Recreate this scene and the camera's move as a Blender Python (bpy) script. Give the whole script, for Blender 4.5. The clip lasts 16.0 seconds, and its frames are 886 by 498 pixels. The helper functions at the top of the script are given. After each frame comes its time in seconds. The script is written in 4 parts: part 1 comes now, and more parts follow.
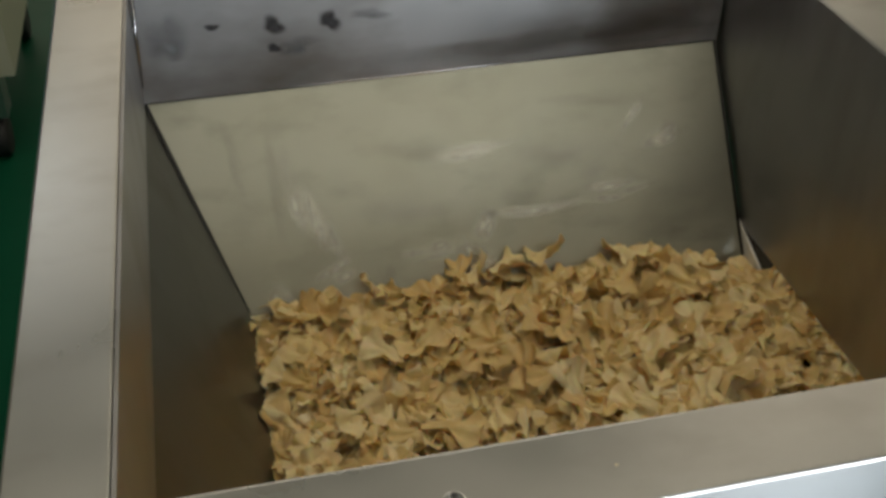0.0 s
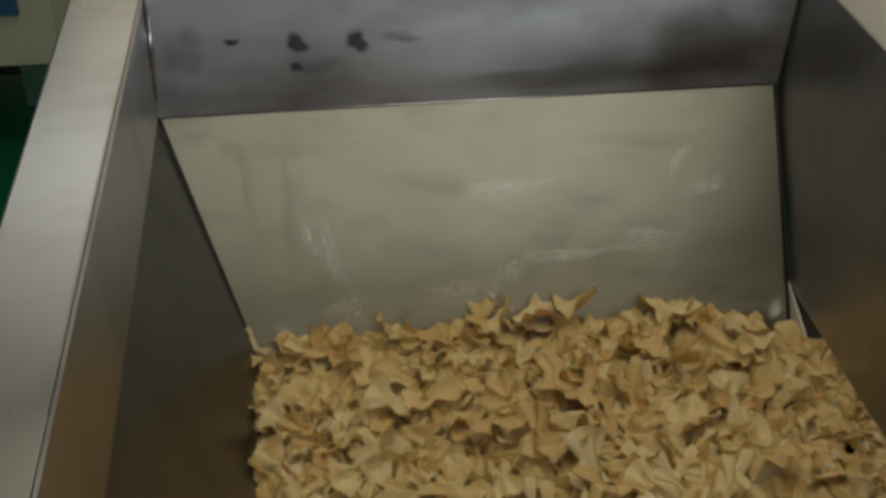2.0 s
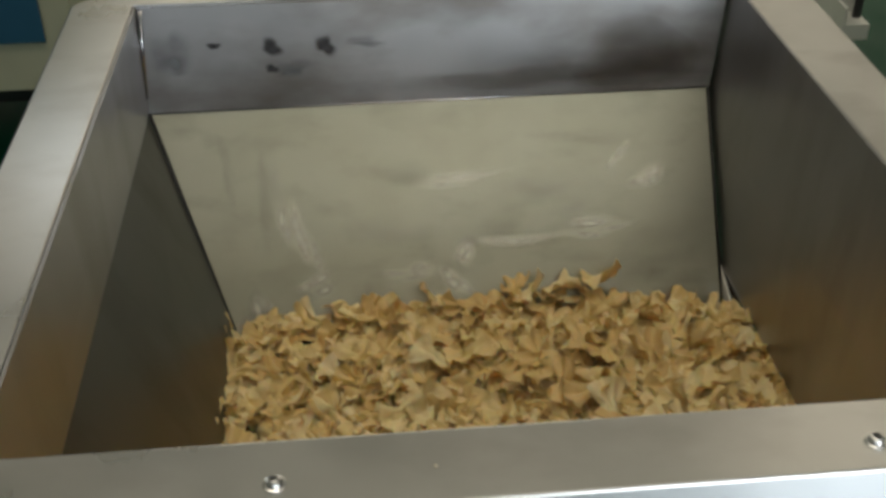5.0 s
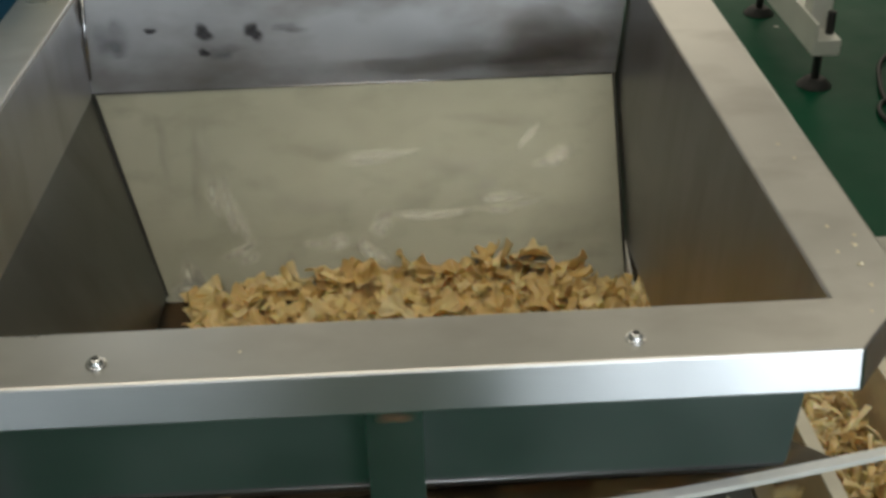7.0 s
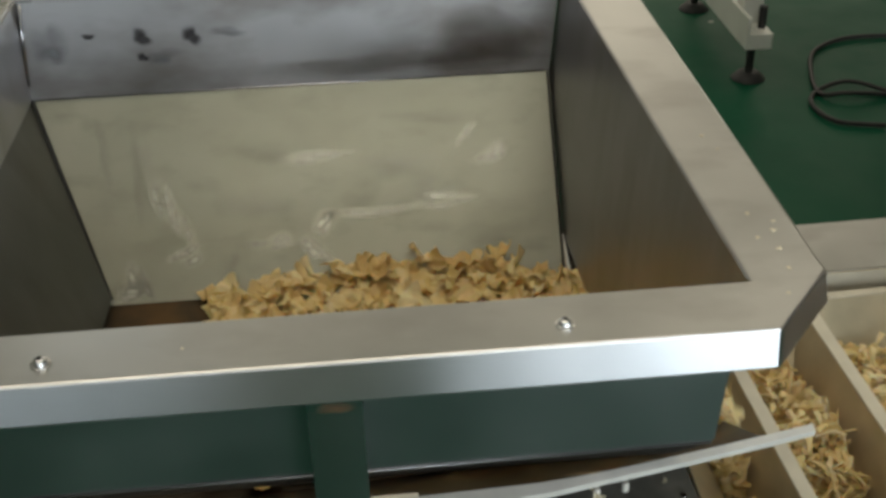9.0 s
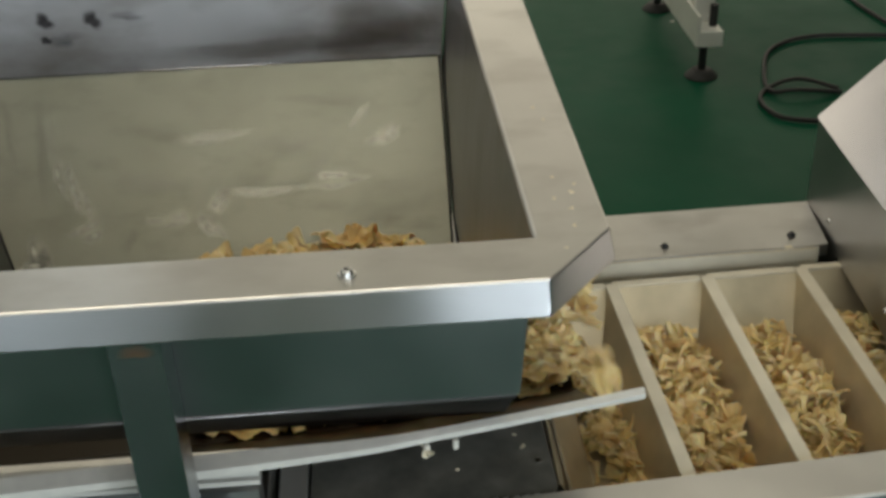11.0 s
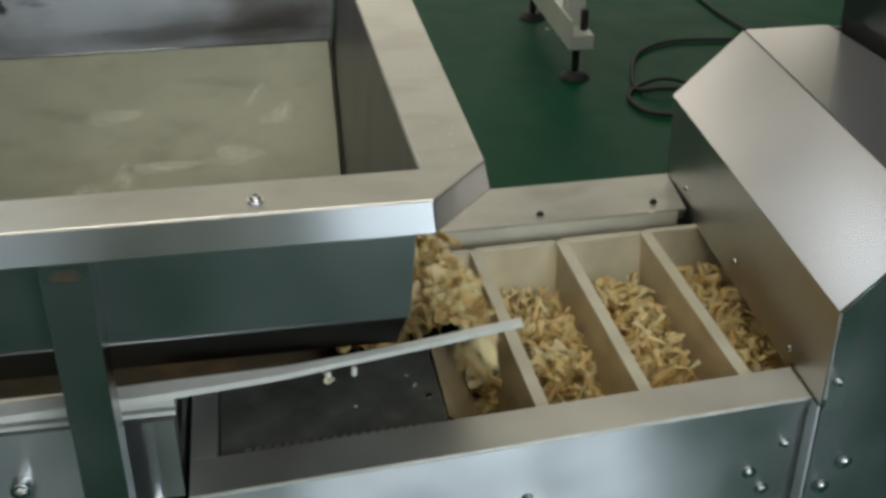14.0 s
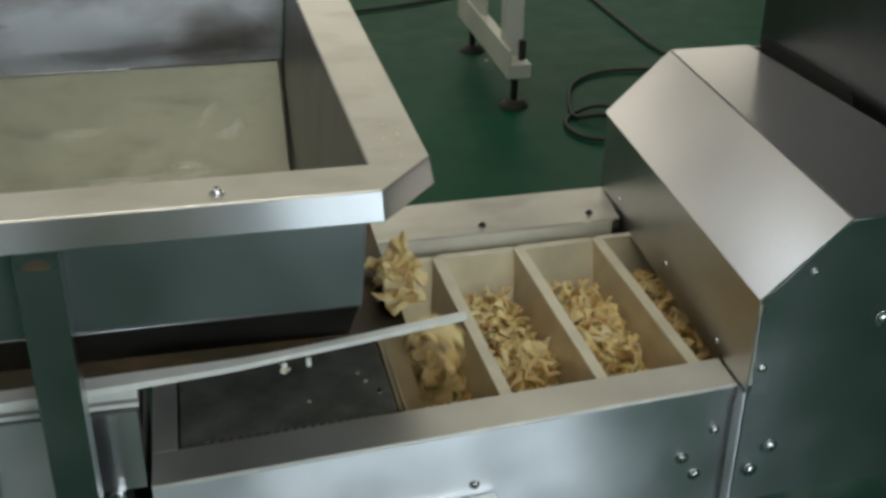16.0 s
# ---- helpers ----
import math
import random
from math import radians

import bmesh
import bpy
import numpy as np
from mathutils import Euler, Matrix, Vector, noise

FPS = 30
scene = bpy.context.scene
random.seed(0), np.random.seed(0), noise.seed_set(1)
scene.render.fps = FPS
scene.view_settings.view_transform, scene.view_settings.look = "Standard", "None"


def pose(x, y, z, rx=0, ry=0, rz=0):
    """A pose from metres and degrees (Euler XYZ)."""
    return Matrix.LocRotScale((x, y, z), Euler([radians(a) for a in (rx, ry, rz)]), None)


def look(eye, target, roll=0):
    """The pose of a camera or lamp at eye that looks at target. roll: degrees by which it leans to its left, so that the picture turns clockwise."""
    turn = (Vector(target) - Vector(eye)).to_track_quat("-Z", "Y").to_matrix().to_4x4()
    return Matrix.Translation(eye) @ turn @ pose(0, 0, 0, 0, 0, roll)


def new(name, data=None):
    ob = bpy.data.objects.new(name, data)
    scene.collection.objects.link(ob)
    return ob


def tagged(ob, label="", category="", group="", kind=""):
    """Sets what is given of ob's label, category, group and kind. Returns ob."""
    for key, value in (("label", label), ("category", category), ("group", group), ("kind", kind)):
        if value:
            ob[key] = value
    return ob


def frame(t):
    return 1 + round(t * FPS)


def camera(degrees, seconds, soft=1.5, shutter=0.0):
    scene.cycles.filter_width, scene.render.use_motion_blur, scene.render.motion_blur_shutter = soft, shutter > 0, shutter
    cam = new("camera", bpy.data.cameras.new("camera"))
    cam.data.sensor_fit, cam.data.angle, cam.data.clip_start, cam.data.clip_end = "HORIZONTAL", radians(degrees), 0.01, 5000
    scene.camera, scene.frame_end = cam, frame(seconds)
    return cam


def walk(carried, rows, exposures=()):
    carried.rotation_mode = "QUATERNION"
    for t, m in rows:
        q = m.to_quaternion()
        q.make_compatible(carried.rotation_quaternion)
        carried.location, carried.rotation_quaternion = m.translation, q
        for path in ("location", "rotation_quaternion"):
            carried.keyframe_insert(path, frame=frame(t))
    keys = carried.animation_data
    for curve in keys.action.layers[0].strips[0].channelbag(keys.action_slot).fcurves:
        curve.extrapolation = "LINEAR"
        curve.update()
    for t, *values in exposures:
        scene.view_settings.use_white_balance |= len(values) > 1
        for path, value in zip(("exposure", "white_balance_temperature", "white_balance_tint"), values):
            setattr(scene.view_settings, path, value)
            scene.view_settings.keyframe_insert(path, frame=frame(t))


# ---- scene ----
cam = camera(42.0, 16.0, 3.4, 0.5)
PATH = [
    (0, (-0.303, -0.457, 1.314), (0.033, 1.113, 0.121), -0.7),
    (0.5, (-0.296, -0.438, 1.280), (0.021, 1.147, 0.102), -1.2),
    (1, (-0.293, -0.413, 1.258), (0.018, 1.184, 0.095), -0.5),
    (1.5, (-0.272, -0.36, 1.298), (0.005, 1.206, 0.085), 0.6),
    (2, (-0.219, -0.36, 1.31), (-0.015, 1.219, 0.1), 0.5),
    (2.5, (-0.208, -0.367, 1.329), (-0.023, 1.203, 0.104), 0.3),
    (3, (-0.213, -0.408, 1.331), (-0.010, 1.178, 0.129), 0.6),
    (3.5, (-0.258, -0.416, 1.342), (0.011, 1.155, 0.134), 1.5),
    (6, (-0.021, -0.645, 1.304), (0.032, 1.044, 0.234), -1.3),
    (6.5, (0.01, -0.677, 1.299), (0.066, 1.016, 0.236), -0.9),
    (7, (0.038, -0.686, 1.295), (0.088, 1.005, 0.228), -1.7),
    (7.5, (0.071, -0.705, 1.302), (0.107, 0.985, 0.234), -2.5),
    (8, (0.051, -0.714, 1.308), (0.14, 0.974, 0.239), -1.9),
    (8.5, (0.027, -0.71, 1.309), (0.168, 0.973, 0.237), -1.5),
    (11, (0.237, -0.799, 1.29), (0.328, 0.899, 0.237), -2.0),
    (11.5, (0.229, -0.828, 1.304), (0.37, 0.863, 0.244), -1.0),
    (12, (0.218, -0.867, 1.3), (0.415, 0.822, 0.248), -0.2),
    (12.5, (0.217, -0.915, 1.293), (0.458, 0.772, 0.247), 0.0),
    (13, (0.219, -0.933, 1.284), (0.485, 0.758, 0.249), -0.2),
    (13.5, (0.213, -0.948, 1.286), (0.496, 0.744, 0.259), 0.1),
    (14, (0.216, -0.967, 1.282), (0.5, 0.733, 0.269), -0.1),
    (14.5, (0.208, -1.001, 1.275), (0.52, 0.708, 0.284), -0.1),
    (15, (0.191, -1.031, 1.272), (0.542, 0.681, 0.3), 0.3),
    (15.5, (0.179, -1.051, 1.269), (0.561, 0.663, 0.312), 0.6),
    (16, (0.193, -1.07, 1.277), (0.579, 0.648, 0.329), 0.6),
]
walk(cam, [(t, look(eye, target, roll)) for t, eye, target, roll in PATH],
     [(0, -0.19, 6900, 10), (1.0, -0.20, 6900, 10), (1.5, -0.23, 6870, 10), (2.0, -0.25, 6870, 10), (2.6, -0.14, 6870, 10), (3.5, -0.11, 6900, 10), (6, 0.05, 6750, 8), (11, 0.06, 6700, 8), (13, -0.06, 6500, 6), (16, -0.10, 6430, 5)])


# ---- world, lamps, exposure ----
world = bpy.data.worlds.new("world")
scene.world = world
world.use_nodes = True
world.node_tree.nodes["Background"].inputs[0].default_value = (0.75, 0.85, 1.0, 1)
world.node_tree.nodes["Background"].inputs[1].default_value = 0.02
scene.view_settings.exposure = 0.0


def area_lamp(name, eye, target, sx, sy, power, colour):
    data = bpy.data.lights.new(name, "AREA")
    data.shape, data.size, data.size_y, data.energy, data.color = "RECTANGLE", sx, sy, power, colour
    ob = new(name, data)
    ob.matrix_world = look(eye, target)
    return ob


COOL, WARM = (0.80, 0.90, 1.0), (1.0, 0.91, 0.76)
# unseen area lamps, added to match reflections and brightness on the steel
area_lamp("unseen_ceiling_light", (-0.3, 0.7, 2.95), (-0.3, 0.7, 0), 2.4, 0.5, 18, WARM)
area_lamp("unseen_ceiling_light", (0.4, -1.9, 2.95), (0.4, -1.9, 0), 2.4, 0.3, 10, WARM)
area_lamp("unseen_ceiling_light", (2.0, 2.3, 2.95), (2.0, 2.3, 0), 1.8, 0.6, 6, WARM)
area_lamp("unseen_wall_light", (0.6, 6.12, 1.75), (0.6, 0.3, 1.2), 7.0, 2.0, 66, WARM)
area_lamp("unseen_ceiling_light", (-0.35, 4.1, 2.95), (-0.35, 4.1, 0), 4.0, 0.9, 9, WARM)
area_lamp("unseen_ceiling_light", (-1.3, 4.05, 2.90), (-1.3, 4.05, 0), 0.6, 0.4, 4.5, COOL)
area_lamp("unseen_south_light", (1.05, -3.12, 1.15), (0.6, 0.3, 0.7), 1.25, 2.1, 52, COOL)
area_lamp("unseen_wall_light", (2.1, -3.12, 1.45), (1.2, 0.3, 0.7), 0.42, 1.5, 42, COOL)
area_lamp("unseen_wall_light", (-1.0, -3.12, 1.45), (-0.4, 0.3, 0.7), 1.0, 1.5, 13, COOL)


# ---- materials ----
def material(name):
    m = bpy.data.materials.new(name)
    m.use_nodes = True
    return m, m.node_tree.nodes, m.node_tree.links, m.node_tree.nodes["Principled BSDF"]


def steel(name, base=(0.56, 0.55, 0.53), rough=0.28, grain=(4, 160, 160), smear=0.14, bump=0.05, blotch=None, drawn=(1, 1, 1), along=None, warp=0.0, cloud=0.11):
    """Brushed stainless steel: long grain, cloudy smears and optional dull blotches, for dirt and for painted
    reflections.
    """
    m, n, l, b = material(name)
    tc = n.new("ShaderNodeTexCoord")
    mp = n.new("ShaderNodeMapping")
    mp.inputs["Scale"].default_value = grain
    g = n.new("ShaderNodeTexNoise")
    g.inputs["Scale"].default_value, g.inputs["Detail"].default_value = 3.0, 2.0
    c = n.new("ShaderNodeTexNoise")
    c.inputs["Scale"].default_value, c.inputs["Detail"].default_value, c.inputs["Roughness"].default_value = 7.0, 2.5, 0.5
    l.new(tc.outputs["Object"], mp.inputs[0]); l.new(mp.outputs[0], g.inputs[0]); l.new(tc.outputs["Object"], c.inputs[0])
    mr = n.new("ShaderNodeMapRange")
    mr.inputs[1].default_value, mr.inputs[2].default_value = 0.2, 0.8
    mr.inputs[3].default_value, mr.inputs[4].default_value = rough - smear * 0.5, rough + smear
    l.new(c.outputs[0], mr.inputs[0])
    ad = n.new("ShaderNodeMath"); ad.operation = "MULTIPLY_ADD"
    ad.inputs[1].default_value = 0.02
    l.new(g.outputs[0], ad.inputs[0]); l.new(mr.outputs[0], ad.inputs[2])
    l.new(ad.outputs[0], b.inputs["Roughness"])
    ramp = n.new("ShaderNodeValToRGB")
    ramp.color_ramp.elements[0].position, ramp.color_ramp.elements[1].position = 0.3, 0.72
    ramp.color_ramp.elements[0].color = (*[v * (0.97 - cloud) for v in base], 1)
    ramp.color_ramp.elements[1].color = (*[min(1, v * (0.97 + cloud)) for v in base], 1)
    l.new(c.outputs[0], ramp.inputs[0])
    last = ramp.outputs[0]
    b.inputs["Metallic"].default_value = 1.0
    if blotch:
        d = n.new("ShaderNodeTexNoise")
        d.inputs["Scale"].default_value, d.inputs["Detail"].default_value = blotch[3], 5.0
        dm = n.new("ShaderNodeMapRange")
        dm.inputs[1].default_value, dm.inputs[2].default_value = 0.5, 0.72
        mx = n.new("ShaderNodeMix"); mx.data_type = "RGBA"
        mx.inputs["B"].default_value = (*blotch[:3], 1)
        dv = n.new("ShaderNodeMapping"); dv.inputs["Scale"].default_value = drawn
        l.new(tc.outputs["Object"], dv.inputs[0]); l.new(dv.outputs[0], d.inputs[0]); l.new(d.outputs[0], dm.inputs[0])
        l.new(dm.outputs[0], mx.inputs["Factor"]); l.new(last, mx.inputs["A"])
        last = mx.outputs["Result"]
        inv = n.new("ShaderNodeMapRange")
        inv.inputs[3].default_value, inv.inputs[4].default_value = 1.0, 0.88
        l.new(dm.outputs[0], inv.inputs[0]); l.new(inv.outputs[0], b.inputs["Metallic"])
    l.new(last, b.inputs["Base Color"])
    last_normal = None
    if warp:
        # the sheet is not quite flat
        wn, wb = n.new("ShaderNodeTexNoise"), n.new("ShaderNodeBump")
        wn.inputs["Scale"].default_value, wn.inputs["Detail"].default_value = 5.0, 1.0
        wb.inputs["Strength"].default_value, wb.inputs["Distance"].default_value = 1.0, warp
        l.new(tc.outputs["Object"], wn.inputs[0]); l.new(wn.outputs[0], wb.inputs["Height"])
        last_normal = wb.outputs[0]
    if bump:
        bp = n.new("ShaderNodeBump")
        bp.inputs["Strength"].default_value, bp.inputs["Distance"].default_value = bump, 0.002
        l.new(g.outputs[0], bp.inputs["Height"])
        if last_normal:
            l.new(last_normal, bp.inputs["Normal"])
        last_normal = bp.outputs[0]
    if last_normal:
        l.new(last_normal, b.inputs["Normal"])
    if along:
        # brushing stretches reflections across the grain
        b.inputs["Anisotropic"].default_value = 0.97
        tv = n.new("ShaderNodeCombineXYZ")
        for k in range(3):
            tv.inputs[k].default_value = along[k]
        l.new(tv.outputs[0], b.inputs["Tangent"])
    return m


def plain(name, base, rough=0.5, metal=0.0, spread=0.15, scale=12.0, bump=0.1, fine=180.0, coat=0.0):
    """Paint, plastic, rubber: cloudy tone, fine relief."""
    m, n, l, b = material(name)
    tc = n.new("ShaderNodeTexCoord")
    c = n.new("ShaderNodeTexNoise")
    c.inputs["Scale"].default_value, c.inputs["Detail"].default_value = scale, 6.0
    f = n.new("ShaderNodeTexNoise")
    f.inputs["Scale"].default_value, f.inputs["Detail"].default_value = fine, 3.0
    l.new(tc.outputs["Object"], c.inputs[0]); l.new(tc.outputs["Object"], f.inputs[0])
    r = n.new("ShaderNodeValToRGB")
    r.color_ramp.elements[0].position, r.color_ramp.elements[1].position = 0.3, 0.7
    r.color_ramp.elements[0].color = (*[v * (1 - spread) for v in base], 1)
    r.color_ramp.elements[1].color = (*[min(1, v * (1 + spread)) for v in base], 1)
    l.new(c.outputs[0], r.inputs[0]); l.new(r.outputs[0], b.inputs["Base Color"])
    mr = n.new("ShaderNodeMapRange")
    mr.inputs[3].default_value, mr.inputs[4].default_value = max(0.03, rough - 0.12), min(1, rough + 0.12)
    l.new(c.outputs[0], mr.inputs[0]); l.new(mr.outputs[0], b.inputs["Roughness"])
    b.inputs["Metallic"].default_value, b.inputs["Coat Weight"].default_value = metal, coat
    bp = n.new("ShaderNodeBump")
    bp.inputs["Strength"].default_value, bp.inputs["Distance"].default_value = bump, 0.002
    l.new(f.outputs[0], bp.inputs["Height"]); l.new(bp.outputs[0], b.inputs["Normal"])
    return m


def chip_material():
    m, n, l, b = material("fried_dough")
    tc = n.new("ShaderNodeTexCoord")
    oi = n.new("ShaderNodeObjectInfo")
    ge = n.new("ShaderNodeNewGeometry")
    ad = n.new("ShaderNodeMath"); ad.operation = "ADD"
    l.new(oi.outputs["Random"], ad.inputs[0]); l.new(ge.outputs["Random Per Island"], ad.inputs[1])
    fr = n.new("ShaderNodeMath"); fr.operation = "FRACT"
    l.new(ad.outputs[0], fr.inputs[0])
    r = n.new("ShaderNodeValToRGB")
    e = r.color_ramp.elements
    e[0].position, e[0].color = 0.0, (0.70, 0.49, 0.21, 1)
    e[1].position, e[1].color = 0.93, (0.88, 0.72, 0.41, 1)
    mid = e.new(0.5); mid.color = (0.80, 0.605, 0.285, 1)
    light = e.new(0.985); light.color = (0.84, 0.70, 0.42, 1)
    l.new(fr.outputs[0], r.inputs[0])
    c = n.new("ShaderNodeTexNoise")
    c.inputs["Scale"].default_value, c.inputs["Detail"].default_value = 55.0, 5.0
    l.new(tc.outputs["Object"], c.inputs[0])
    mr = n.new("ShaderNodeMapRange")
    mr.inputs[1].default_value, mr.inputs[2].default_value, mr.inputs[3].default_value, mr.inputs[4].default_value = 0.35, 0.75, 0.0, 0.38
    l.new(c.outputs[0], mr.inputs[0])
    mx = n.new("ShaderNodeMix"); mx.data_type = "RGBA"
    mx.inputs["B"].default_value = (0.52, 0.31, 0.11, 1)
    l.new(mr.outputs[0], mx.inputs["Factor"]); l.new(r.outputs[0], mx.inputs["A"])
    l.new(mx.outputs["Result"], b.inputs["Base Color"])
    b.inputs["Roughness"].default_value = 0.5
    b.inputs["Subsurface Weight"].default_value = 0.3
    b.inputs["Subsurface Radius"].default_value = (1.0, 0.55, 0.2)
    b.inputs["Subsurface Scale"].default_value = 0.004
    f = n.new("ShaderNodeTexNoise")
    f.inputs["Scale"].default_value, f.inputs["Detail"].default_value = 160.0, 4.0
    l.new(tc.outputs["Object"], f.inputs[0])
    bp = n.new("ShaderNodeBump")
    bp.inputs["Strength"].default_value, bp.inputs["Distance"].default_value = 0.35, 0.003
    l.new(f.outputs[0], bp.inputs["Height"]); l.new(bp.outputs[0], b.inputs["Normal"])
    return m


def floor_material():
    """Green epoxy floor, glossy, with scuffs and pale specks."""
    m, n, l, b = material("green_epoxy")
    tc = n.new("ShaderNodeTexCoord")
    c = n.new("ShaderNodeTexNoise")
    c.inputs["Scale"].default_value, c.inputs["Detail"].default_value = 1.6, 8.0
    l.new(tc.outputs["Object"], c.inputs[0])
    r = n.new("ShaderNodeValToRGB")
    r.color_ramp.elements[0].position, r.color_ramp.elements[1].position = 0.3, 0.72
    r.color_ramp.elements[0].color, r.color_ramp.elements[1].color = (0.0015, 0.056, 0.027, 1), (0.003, 0.082, 0.041, 1)
    l.new(c.outputs[0], r.inputs[0])
    v = n.new("ShaderNodeTexVoronoi")
    v.inputs["Scale"].default_value = 7.0
    l.new(tc.outputs["Object"], v.inputs["Vector"])
    lt = n.new("ShaderNodeMath"); lt.operation = "LESS_THAN"; lt.inputs[1].default_value = 0.055
    l.new(v.outputs["Distance"], lt.inputs[0])
    gt = n.new("ShaderNodeSeparateColor")
    l.new(v.outputs["Color"], gt.inputs[0])
    g2 = n.new("ShaderNodeMath"); g2.operation = "GREATER_THAN"; g2.inputs[1].default_value = 0.86
    l.new(gt.outputs[0], g2.inputs[0])
    mu = n.new("ShaderNodeMath"); mu.operation = "MULTIPLY"
    l.new(lt.outputs[0], mu.inputs[0]); l.new(g2.outputs[0], mu.inputs[1])
    mx = n.new("ShaderNodeMix"); mx.data_type = "RGBA"
    mx.inputs["B"].default_value = (0.4, 0.45, 0.38, 1)
    l.new(mu.outputs[0], mx.inputs["Factor"]); l.new(r.outputs[0], mx.inputs["A"])
    l.new(mx.outputs["Result"], b.inputs["Base Color"])
    f = n.new("ShaderNodeTexNoise")
    f.inputs["Scale"].default_value, f.inputs["Detail"].default_value = 9.0, 6.0
    l.new(tc.outputs["Object"], f.inputs[0])
    mr = n.new("ShaderNodeMapRange")
    mr.inputs[3].default_value, mr.inputs[4].default_value = 0.38, 0.62
    b.inputs["Specular IOR Level"].default_value = 0.08
    l.new(f.outputs[0], mr.inputs[0]); l.new(mr.outputs[0], b.inputs["Roughness"])
    bp = n.new("ShaderNodeBump")
    bp.inputs["Strength"].default_value, bp.inputs["Distance"].default_value = 0.06, 0.004
    l.new(f.outputs[0], bp.inputs["Height"]); l.new(bp.outputs[0], b.inputs["Normal"])
    return m


STEEL = steel("brushed_steel")
ACROSS = (0.0, 0.6, 0.8)
RIM = steel("satin_steel", (0.57, 0.56, 0.54), 0.28, (40, 3, 40), 0.09, 0, (0.45, 0.435, 0.41, 14.0), (0.6, 1.0, 1.0))
FOLD = steel("brushed_fold_steel", (0.55, 0.555, 0.57), 0.27, (3, 60, 60), 0.08, 0, None, (1, 1, 1), ACROSS, 0.002)
RAMP = steel("worn_steel", (0.42, 0.408, 0.33), 0.35, (3, 70, 70), 0.10, 0.03, (0.35, 0.34, 0.27, 24.0), (0.6, 1.2, 1.2))
# CHEEK's steel toned down: the slope's dark reflections are put into the colour
WALL = steel("shaded_slope_steel", (0.22, 0.215, 0.205), 0.38, (60, 60, 3), 0.10, 0, (0.16, 0.15, 0.135, 6.0), (1.5, 1.5, 0.5))
CHEEK = steel("cheek_steel", (0.41, 0.40, 0.405), 0.36, (60, 60, 3), 0.10, 0, (0.30, 0.285, 0.26, 6.0), (1.5, 1.5, 0.5))
PANEL = steel("panel_steel", (0.41, 0.40, 0.40), 0.34, (60, 3, 60), 0.06, 0)
SIDE = steel("side_steel", (0.64, 0.64, 0.655), 0.33, (3, 90, 90), 0.10, 0.03, None, (1, 1, 1), ACROSS, 0.0022)
DECK = steel("deck_steel", (0.76, 0.74, 0.70), 0.58, (3, 60, 60), 0.06, 0)
FACE = steel("face_steel", (0.47, 0.46, 0.45), 0.32, (60, 60, 3), 0.10, 0.01)
MIRROR = steel("mirror_steel", (0.50, 0.51, 0.53), 0.33, (60, 60, 3), 0.06, 0, None, (1, 1, 1), ACROSS, 0.0012)
HOOD = steel("hood_steel", (0.54, 0.53, 0.55), 0.22, (3, 60, 60), 0.02, 0, cloud=0.03)
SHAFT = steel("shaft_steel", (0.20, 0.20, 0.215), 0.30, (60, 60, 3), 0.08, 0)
# near-black base puts the down-facing front plate's shade into its colour
UNDER = steel("shade_black_steel", (0.014, 0.011, 0.009), 0.6, (4, 60, 60), 0.1, 0)
# brown stains over a base darkened to stand for shade under the hopper
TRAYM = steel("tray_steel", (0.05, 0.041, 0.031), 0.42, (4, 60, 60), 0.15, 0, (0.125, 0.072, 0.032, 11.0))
# brown blotches paint in the dark interior that the plate mirrors
BACK = steel("back_steel", (0.47, 0.47, 0.475), 0.33, (60, 60, 3), 0.14, 0, (0.20, 0.175, 0.155, 4.5), (0.8, 1, 1.6))
CHROME = steel("bolt_steel", (0.72, 0.72, 0.72), 0.16, (30, 30, 30), 0.08, 0.02)
TUB = plain("bucket_wall", (0.56, 0.475, 0.325), 0.34, 0.5, 0.16, 14.0, 0.03)
PLASTIC = plain("white_plastic", (0.69, 0.62, 0.48), 0.38, 0, 0.10, 16.0, 0.05)
RUBBER = plain("black_rubber", (0.018, 0.018, 0.018), 0.6, 0, 0.3, 20.0, 0.2)
LIPM = plain("dull_aluminium", (0.80, 0.77, 0.71), 0.42, 0.1, 0.1, 30.0, 0.1)
MESHM = plain("dark_plate", (0.21, 0.205, 0.18), 0.36, 0.5, 0.3, 25.0, 0.15)
WHITE = plain("white_paint", (0.68, 0.68, 0.63), 0.42, 0, 0.08, 9.0, 0.05)
BEIGE = plain("beige_paint", (0.50, 0.50, 0.38), 0.45, 0, 0.06, 6.0, 0.05)
BLUE = plain("blue_panel", (0.03, 0.11, 0.20), 0.3, 0, 0.12, 5.0, 0.03)
# near-black: dark small parts, and shade painted into gaps, recesses and undersides
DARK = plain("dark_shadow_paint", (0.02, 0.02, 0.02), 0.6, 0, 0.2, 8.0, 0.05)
GREENBAR = steel("polished_steel", (0.38, 0.39, 0.40), 0.22, (60, 60, 3), 0.06, 0, None, (1, 1, 1), ACROSS, 0.001)
SPOT = plain("grease", (0.035, 0.032, 0.035), 0.5, 0, 0.4, 60.0, 0.1)
HAZE = plain("starch_haze", (0.74, 0.71, 0.62), 0.46, 0.85, 0.12, 60.0, 0.02)
STAIN = plain("dull_stain", (0.13, 0.12, 0.09), 0.6, 0.2, 0.2, 40.0, 0.05)
SMEAR = plain("oily_smear", (0.28, 0.29, 0.31), 0.3, 0.6, 0.3, 40.0, 0.05)
